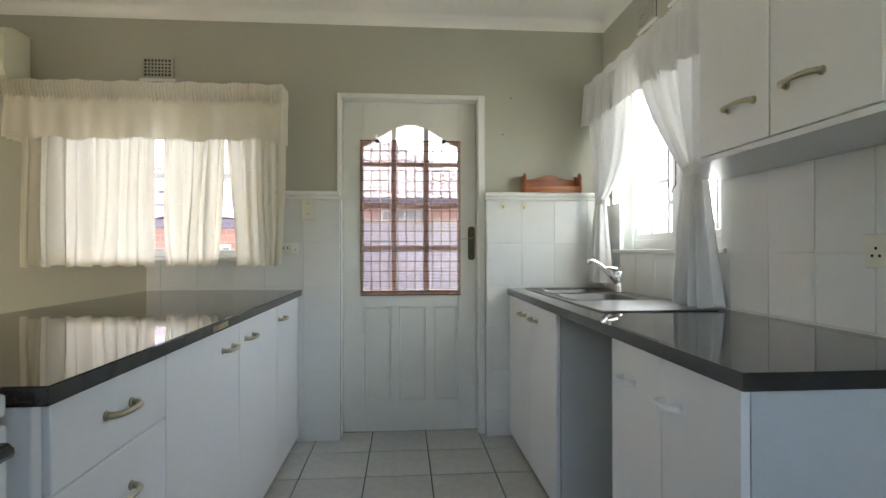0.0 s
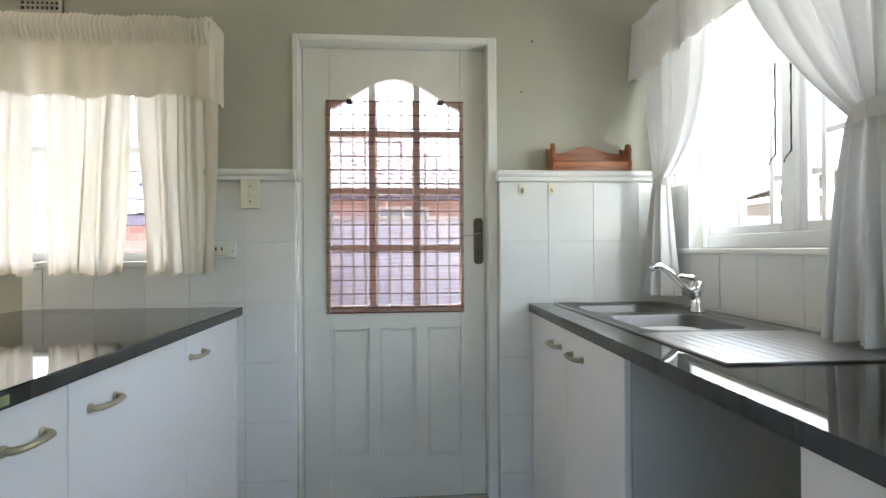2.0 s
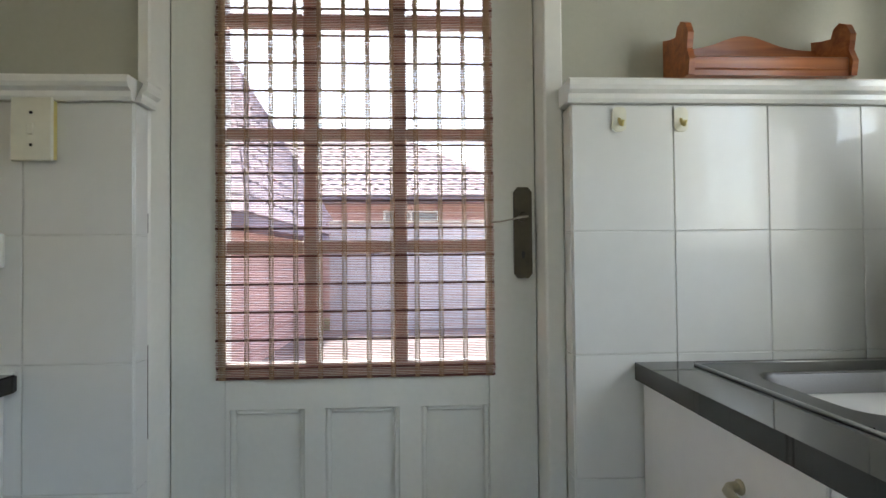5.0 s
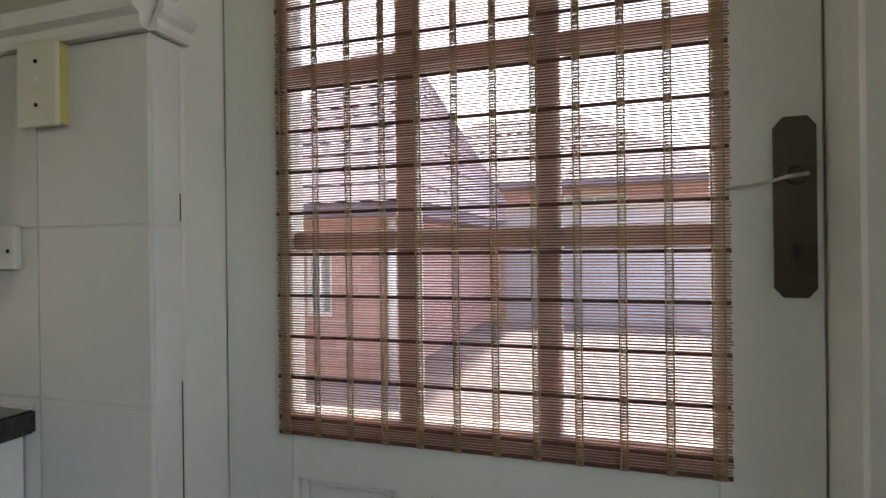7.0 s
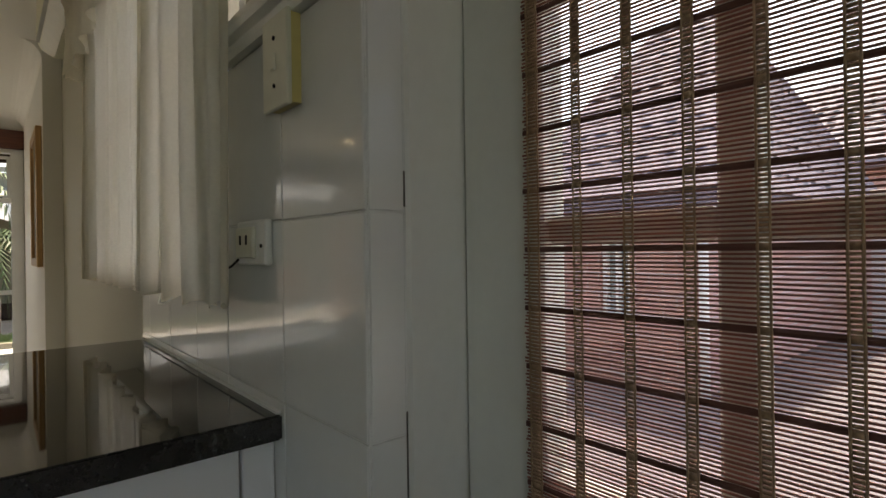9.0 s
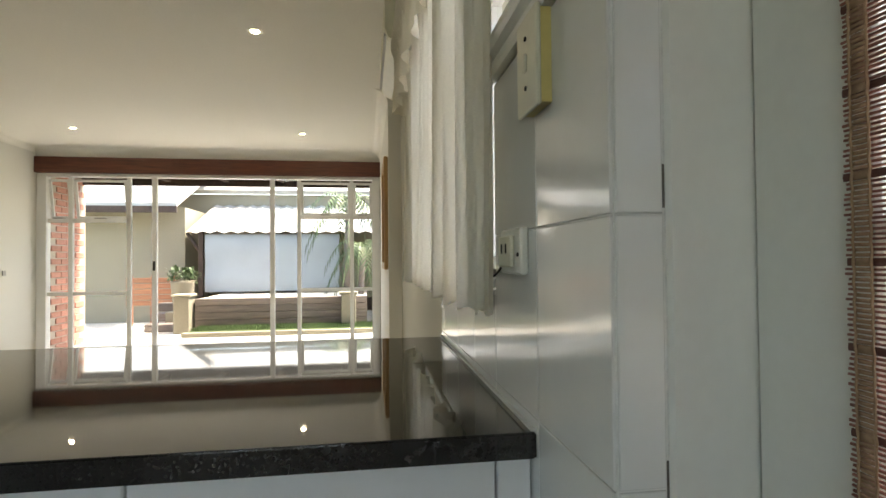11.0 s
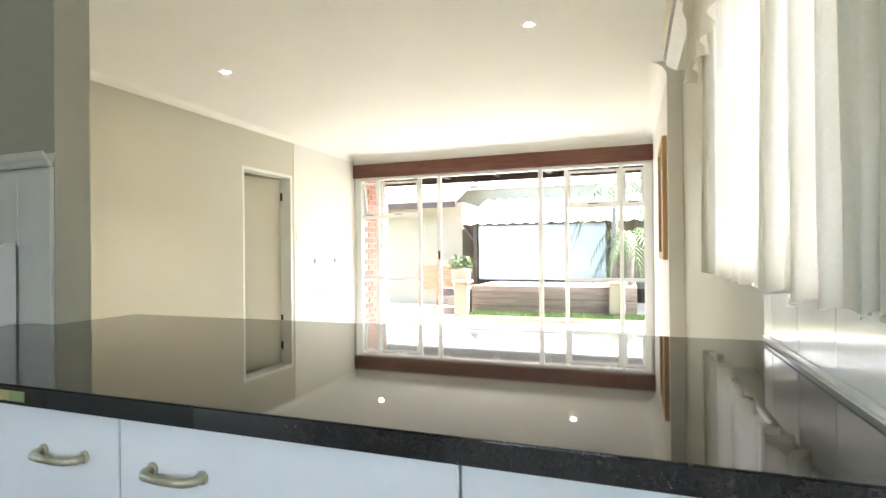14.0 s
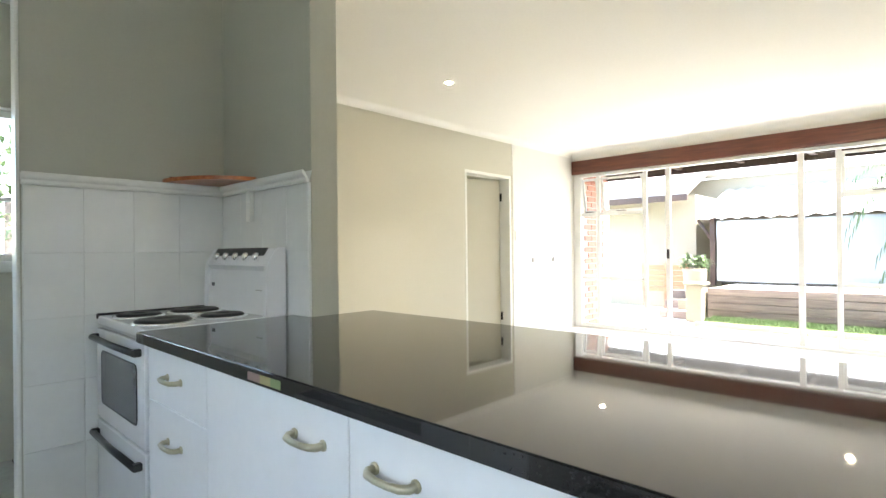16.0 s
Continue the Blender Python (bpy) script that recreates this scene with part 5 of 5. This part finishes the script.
# patio roof edge over the sliding doors
eave = thing("patio_eave", -7.6, -2.3, 2.3, "dark timber eave over the sliding doors", "eave")
part("board", box(-7.95, -7.2, -6.0, 1.5, 2.36, 2.42), M_DARK_TIMBER, eave)
for k in range(9):
    part("rafter", box(-7.95, -7.2, -5.6 + 0.8 * k, -5.53 + 0.8 * k, 2.26, 2.36), M_DARK_TIMBER, eave)
part("fascia", box(-7.99, -7.95, -6.0, 1.5, 2.205, 2.43), M_DARK_TIMBER, eave)

# palms and greenery
for px, py, hgt, reach in ((-9.9, -0.72, 2.25, 0.8), (-11.2, 0.9, 3.6, 1.25), (-9.9, 1.3, 2.2, 1.25), (-9.7, -0.45, 1.35, 0.7)):
    palm = thing("palm_tree", px, py, -0.13, "slender green palm with drooping fronds", "palm", "palms in the courtyard")
    part("trunk", tube([(px, py, -0.13), (px + 0.04, py, hgt * 0.5), (px, py + 0.05, hgt)], [0.07, 0.055, 0.05], 8), M_SLEEPER, palm)
    for k in range(17):
        a, bm = 6.283 * k / 17 + px, bmesh.new()
        up = 0.5 + 0.35 * math.sin(k * 2.4)
        prev = None
        for j in range(16):
            s = j / 15
            c = Vector((px + math.cos(a) * reach * s, py + math.sin(a) * reach * s, hgt + up * s - 1.25 * s * s))
            side = Vector((-math.sin(a), math.cos(a), 0))
            w = 0.21 * reach * math.sin(math.pi * min(1, s + 0.08)) + 0.01
            if prev is not None:
                for sg in (-1, 1):
                    tip = c + side * sg * w + Vector((0, 0, -0.12 * s - 0.04))
                    vs = [bm.verts.new(q) for q in (prev, prev + (c - prev) * 0.55, tip)]
                    bm.faces.new(vs)
            prev = c
        part("frond", bm, M_LEAF, palm)
hedge = thing("hedge", -11.4, 1.7, -0.13, "loose green hedge beyond the courtyard", "hedge")
leaf_clump(hedge, "foliage", (-11.4, 1.7, 2.2), (1.2, 0.9, 1.0), 3000, 0.24, 0.035, 0.2)
bin_t = thing("water_tank", -10.0, 0.05, 0.48, "dark blue plastic tank beside the screen", "tank")
part("body", lathe([(0.24, 0.49), (0.26, 0.52), (0.26, 0.86), (0.22, 0.92), (0.1, 0.94)], (-10.0, 0.05, 0), 20), mat("blue_grey_plastic", (0.09, 0.13, 0.19), 0.5), bin_t)

# brick side pier at the sliding doors, its bricks
pier = thing("brick_pier", -7.9, -4.4, -0.03, "red face-brick pier beside the sliding doors", "brick pier")
part("core", box(-8.05, -7.21, -4.69, -4.31, -0.03, 2.3), M_MORTAR, pier)
bk = bmesh.new()
solid(bk, -0.108, 0.108, -0.006, 0.012, -0.035, 0.035, 0.004)
brick_x = to_mesh("brick", bk, M_BRICK)
for row in range(27):
    for c in range(7):
        x = -8.69 + 0.115 + 0.226 * c - (0.113 if row % 2 else 0)
        if -7.95 < x < -7.3:
            piece("brick", brick_x, pier, (x, -4.31, 0.02 + 0.085 * row))

# brick outbuilding beside the yard behind the kitchen door


def tiled_slope(parent, low_a, low_b, high_a, high_b, rows, cols):
    """Barrel tiles on a roof slope, between its low edge a-b and its high edge a-b."""
    bm = bmesh.new()
    la, lb, ha, hb = (Vector(p) for p in (low_a, low_b, high_a, high_b))
    up = (lb - la).cross(ha - la).normalized()
    if up.z < 0:
        up = -up
    for r in range(rows):
        a0, b0 = la.lerp(ha, r / rows), lb.lerp(hb, r / rows)
        a1, b1 = la.lerp(ha, (r + 1.1) / rows), lb.lerp(hb, (r + 1.1) / rows)
        n = max(3, round(cols * (b0 - a0).length / (lb - la).length))
        for c in range(n):
            q = []
            for f, h in ((0, 0.01), (0.32, 0.03), (0.64, 0.014), (0.98, 0.01)):
                q.append(a0.lerp(b0, (c + f) / n) + up * (h + 0.012))
            for f, h in ((0, 0.01), (0.32, 0.03), (0.64, 0.014), (0.98, 0.01)):
                q.append(a1.lerp(b1, (c + f) / n) + up * h)
            v = [bm.verts.new(p) for p in q]
            for i in range(3):
                bm.faces.new((v[i], v[i + 1], v[i + 5], v[i + 4]))
    return tagged(part("roof_tiles", bm, M_ROOF, parent), kind="stuff")


def hip_shell(corners, ridge, thick):
    """A hipped roof over four eave corners and a two-ended ridge."""
    bm = bmesh.new()
    c = [bm.verts.new(p) for p in corners]
    g = [bm.verts.new(p) for p in ridge]
    d = [bm.verts.new(Vector(p) - Vector((0, 0, thick))) for p in corners]
    for f in ((c[0], c[1], g[1], g[0]), (c[1], c[2], g[1]), (c[2], c[3], g[0], g[1]), (c[3], c[0], g[0]), tuple(reversed(d))):
        bm.faces.new(f)
    for i in range(4):
        bm.faces.new((c[i], d[i], d[(i + 1) % 4], c[(i + 1) % 4]))
    bmesh.ops.recalc_face_normals(bm, faces=bm.faces)
    return bm


ob = thing("outbuilding", -2.4, 5.0, -0.13, "red brick outbuilding with a grey tiled roof", "house")
part("wall", wall_x(-3.15, -1.65, 3.6, 3.8, -0.13, 1.5, ((-2.5, -2.22, 0.5, 1.2),)), M_BRICKWORK, ob)
for a, b in ((-1.85, -1.65), (-3.15, -2.95)):
    part("end_wall", box(a, b, 3.8, 8.8, -0.13, 1.5), M_BRICKWORK, ob)
for a, b, c, d in ((-2.5, -2.22, 0.5, 1.2),):
    w = part("window", box(a + 0.03, b - 0.03, 3.69, 3.695, c + 0.03, d - 0.03), M_SCREEN, ob)
    for u0, u1, v0, v1 in ((a, a + 0.04, c, d), (b - 0.04, b, c, d), (a + 0.04, b - 0.04, c, c + 0.04), (a + 0.04, b - 0.04, d - 0.04, d), ((a + b) / 2 - 0.015, (a + b) / 2 + 0.015, c + 0.04, d - 0.04)):
        part("frame", box(u0, u1, 3.64, 3.69, v0, v1), M_ALU, w)
part("downpipe", tube([(-1.6, 3.55, -0.13), (-1.6, 3.55, 1.45)], 0.035, 8), M_ALU, ob, "white painted downpipe")
E0, E1, R0, R1 = (-3.5, 3.3, 1.5), (-1.3, 3.3, 1.5), (-3.3, 6.3, 4.0), (-2.5, 6.3, 4.0)
roof = part("roof", hip_shell((E0, E1, (-1.3, 9.1, 1.5), (-3.5, 9.1, 1.5)), (R0, R1), 0.1), M_ROOF, ob)
tiled_slope(roof, E0, E1, R0, R1, 14, 9)
tiled_slope(roof, E1, (-1.3, 9.1, 1.5), R1, R1, 14, 23)

# pale boundary wall and the house beyond it
bw = thing("boundary_wall", 2.5, 7.5, -0.13, "pale plastered boundary wall behind the yard", "wall")
part("wall", box(-1.3, 9.0, 7.42, 7.6, -0.13, 1.68), M_YARD_WALL, bw)
part("coping", box(-1.3, 9.0, 7.38, 7.64, 1.68, 1.74, 0.01), M_MORTAR, bw)
fh = thing("brick_house", -1.0, 12.0, -0.13, "brick house with a pale grey tiled hip roof", "house")
part("wall", wall_x(-6.0, 2.2, 10.0, 10.2, -0.13, 2.4, ((-0.6, 0.6, 1.2, 2.15), (-3.5, -2.4, 1.2, 2.15))), M_BRICKWORK, fh)
part("end_wall", box(2.0, 2.2, 10.2, 16.0, -0.13, 2.4), M_BRICKWORK, fh)
for a, b in ((-0.6, 0.6), (-3.5, -2.4)):
    w = part("window", box(a + 0.03, b - 0.03, 10.1, 10.105, 1.23, 2.12), M_SCREEN, fh)
    for u0, u1, v0, v1 in ((a, a + 0.05, 1.2, 2.15), (b - 0.05, b, 1.2, 2.15), (a + 0.05, b - 0.05, 1.2, 1.25), (a + 0.05, b - 0.05, 2.1, 2.15), ((a + b) / 2 - 0.02, (a + b) / 2 + 0.02, 1.25, 2.1)):
        part("frame", box(u0, u1, 10.04, 10.1, v0, v1), M_ALU, w)
E0, E1, R0, R1 = (-6.4, 9.6, 2.4), (2.6, 9.6, 2.4), (-3.0, 13.2, 4.5), (-0.4, 13.2, 4.5)
roof = part("roof", hip_shell((E0, E1, (2.6, 16.8, 2.4), (-6.4, 16.8, 2.4)), (R0, R1), 0.12), M_ROOF_PALE, fh)
tiled_slope(roof, E0, E1, R0, R1, 14, 34).data.materials[0] = M_ROOF_PALE
yt = thing("yard_tree", 2.7, 8.6, -0.13, "thin leafy tree behind the boundary wall", "tree")
part("trunk", tube([(2.7, 8.6, -0.13), (2.65, 8.6, 1.4), (2.8, 8.55, 2.6)], [0.09, 0.07, 0.03], 8), M_SLEEPER, yt)
for k in range(4):
    part("limb", tube([(2.68, 8.6, 1.5 + 0.2 * k), (2.7 + 0.5 * math.cos(2 * k), 8.6 + 0.5 * math.sin(2 * k), 2.2 + 0.2 * k)], [0.035, 0.012], 6), M_SLEEPER, yt)
leaf_clump(yt, "foliage", (2.75, 8.6, 2.5), (0.8, 0.7, 0.7), 900, 0.2, 0.03, 0.3)

# neighbouring house seen through the sink window
nb = thing("neighbour_house", 12.2, 0.5, -0.13, "pale plastered neighbouring house with dark windows", "house")
part("wall", wall_y(11.6, 11.9, -6.0, 6.5, -0.13, 2.1, tuple((y, y + 0.8, 1.0, 1.65) for y in (-4.5, -3.2, -1.9, -0.6, 0.7, 2.0))), M_RENDER, nb)
for y in (-4.5, -3.2, -1.9, -0.6, 0.7, 2.0):
    w = part("window", box(11.72, 11.73, y, y + 0.8, 1.0, 1.65), M_OVEN_GLASS, nb)
    for a, b, c, d in ((y, y + 0.05, 1.0, 1.65), (y + 0.75, y + 0.8, 1.0, 1.65), (y + 0.05, y + 0.75, 1.0, 1.05), (y + 0.05, y + 0.75, 1.6, 1.65), (y + 0.38, y + 0.42, 1.05, 1.6)):
        part("frame", box(11.65, 11.72, a, b, c, d), M_ALU, w)
part("roof", prism([(11.0, 2.1), (14.6, 3.2), (14.6, 3.28), (11.0, 2.18)], 1, -6.3, 6.8), M_TIN, nb)
part("brick_end", box(11.5, 11.6, 4.6, 6.5, -0.13, 2.0), M_BRICKWORK, nb, "red brick end wall")

gc = thing("neighbour_cottage", 11.5, 11.0, -0.13, "brown plastered gabled cottage with dark windows", "house")
part("wall", wall_y(11.0, 11.25, 7.0, 14.0, -0.13, 2.5, ((9.4, 10.5, 1.75, 2.42), (11.1, 12.2, 1.75, 2.42))), M_BROWN_PLASTER, gc)
part("gable", prism([(7.0, 2.66), (14.0, 2.66), (14.0, 2.68), (7.0, 3.34)], 0, 11.05, 11.25), M_BROWN_PLASTER, gc)
part("fascia", box(10.94, 11.25, 6.9, 14.1, 2.5, 2.66), M_TRIM, gc, "white painted fascia board")
part("roof", prism([(6.8, 3.38), (14.3, 2.66), (14.3, 2.74), (6.8, 3.46)], 0, 10.85, 15.0), M_ROOF, gc)
for y in (9.4, 11.1):
    w = part("window", box(11.1, 11.11, y, y + 1.1, 1.75, 2.42), M_OVEN_GLASS, gc)
    for a, b, c, d in ((y, y + 0.05, 1.75, 2.42), (y + 1.05, y + 1.1, 1.75, 2.42), (y + 0.05, y + 1.05, 1.75, 1.8), (y + 0.05, y + 1.05, 2.37, 2.42), (y + 0.53, y + 0.57, 1.8, 2.37)):
        part("frame", box(11.03, 11.1, a, b, c, d), M_BROWN_PLASTER, w)

# pale slab added outside the far window to throw light on the ceiling
structure("bounce_pavement_south", box(-3.5, 1.41, -9.4, -4.45, -0.125, -0.06), M_PAVE, "pale concrete path added to bounce light into the kitchen")
# sunlit pale ground added below the sink window to brighten the kitchen
structure("bounce_pavement_side", box(1.41, 9.5, -8.0, 6.0, -0.125, -0.05), M_PAVE, "pale concrete ground added to bounce light into the sink window")

# garden wall and trees behind the far window
gt = thing("garden_tree", -1.4, -10.6, -0.13, "leafy green tree outside the far window", "tree")
part("trunk", tube([(-1.4, -10.6, -0.13), (-1.35, -10.6, 1.0), (-1.3, -10.5, 2.0)], [0.14, 0.11, 0.06], 8), M_SLEEPER, gt)
leaf_clump(gt, "foliage", (-1.4, -10.6, 2.2), (1.4, 1.0, 0.9), 2200, 0.22, 0.04, 0.3)

# ---- wall and floor tiles ----
tile_meshes = {}


def tile_mesh(w, h, t, material, gap=0.0011):
    key = (round(w, 3), round(h, 3), material.name)
    if key not in tile_meshes:
        bm, c, a, b = bmesh.new(), 0.001, w / 2 - gap, h / 2 - gap
        lo = [bm.verts.new((x, 0, z)) for x, z in ((-a, -b), (a, -b), (a, b), (-a, b))]
        mid = [bm.verts.new((x, -t + c, z)) for x, z in ((-a, -b), (a, -b), (a, b), (-a, b))]
        hi = [bm.verts.new((x, -t, z)) for x, z in ((-a + c, -b + c), (a - c, -b + c), (a - c, b - c), (-a + c, b - c))]
        for p, q in ((lo, mid), (mid, hi)):
            for i in range(4):
                bm.faces.new((p[i], p[(i + 1) % 4], q[(i + 1) % 4], q[i]))
        bm.faces.new(hi)
        bmesh.ops.recalc_face_normals(bm, faces=bm.faces)
        tile_meshes[key] = to_mesh("tile", bm, material)
    return tile_meshes[key]


def lay(parent, face, plane, us, zs, skip=lambda u, z: False):
    """Tiles on a wall that looks along face, between the lines us and zs."""
    turn = {"-y": 0.0, "+y": math.pi, "-x": -math.pi / 2, "+x": math.pi / 2}[face]
    us, zs = sorted(us), sorted(zs)
    for a, b in zip(us, us[1:]):
        for c, d in zip(zs, zs[1:]):
            u, z = (a + b) / 2, (c + d) / 2
            if skip(u, z):
                continue
            at = (u, plane, z) if face in ("-y", "+y") else (plane, u, z)
            ob_t = piece("tile", tile_mesh(b - a, d - c, 0.0025, M_TILE), parent, at, turn)
            ob_t.rotation_euler[0] = random.uniform(-0.0025, 0.0025)


ROWS_N = (0.0, 0.14, 0.39, 0.64, 0.89, 1.14, 1.399)
ROWS = (0.0, 0.154, 0.404, 0.654, 0.904, 1.154, 1.414)
lay(wainscot_right, "-y", -0.1245, (0.4625, 0.675, 0.876, 1.078, 1.199), ROWS)
lay(wainscot_left, "-y", -0.1245, (-0.4085, -0.617, -0.839), ROWS)
lay(wainscot_left, "-y", -0.1245, (-0.841, -1.02, -1.22, -1.42, -1.499), (0.654, 0.904, 1.052))
lay(wainscot_left, "+x", -0.4085, (-0.1235, -0.076), ROWS)
lay(wainscot_right, "-x", 0.4625, (-0.1235, -0.076), ROWS)
lay(wainscot_east, "-x", 1.2005, [-0.128 - 0.2025 * k for k in range(12)], (0.893, 1.104, 1.3855), lambda y, z: -1.3 < y < -0.24 and z > 1.11)
lay(wainscot_nook, "+y", -2.9475, (-0.431, -0.623, -0.803, -0.987, -1.185), ROWS_N)
lay(wainscot_stub, "+x", -1.1875, (-2.2, -2.36, -2.56, -2.76, -2.945), ROWS_N)

ft = bmesh.new()
solid(ft, -0.159, 0.159, -0.159, 0.159, -0.0095, 0.0, 0.0016)
floor_tile = to_mesh("tile", ft, M_FLOOR_TILE)
for i in range(8):
    for j in range(14):
        x, y = -1.2 + 0.3245 * (i + 0.5) - 0.0, -0.31 - 0.3245 * (j - 0.5)
        if not (-1.03 < x < 1.2 and y > -4.1):
            continue
        piece("tile", floor_tile, floor, (x + 0.0025, y, random.uniform(-0.0004, 0.0004)))
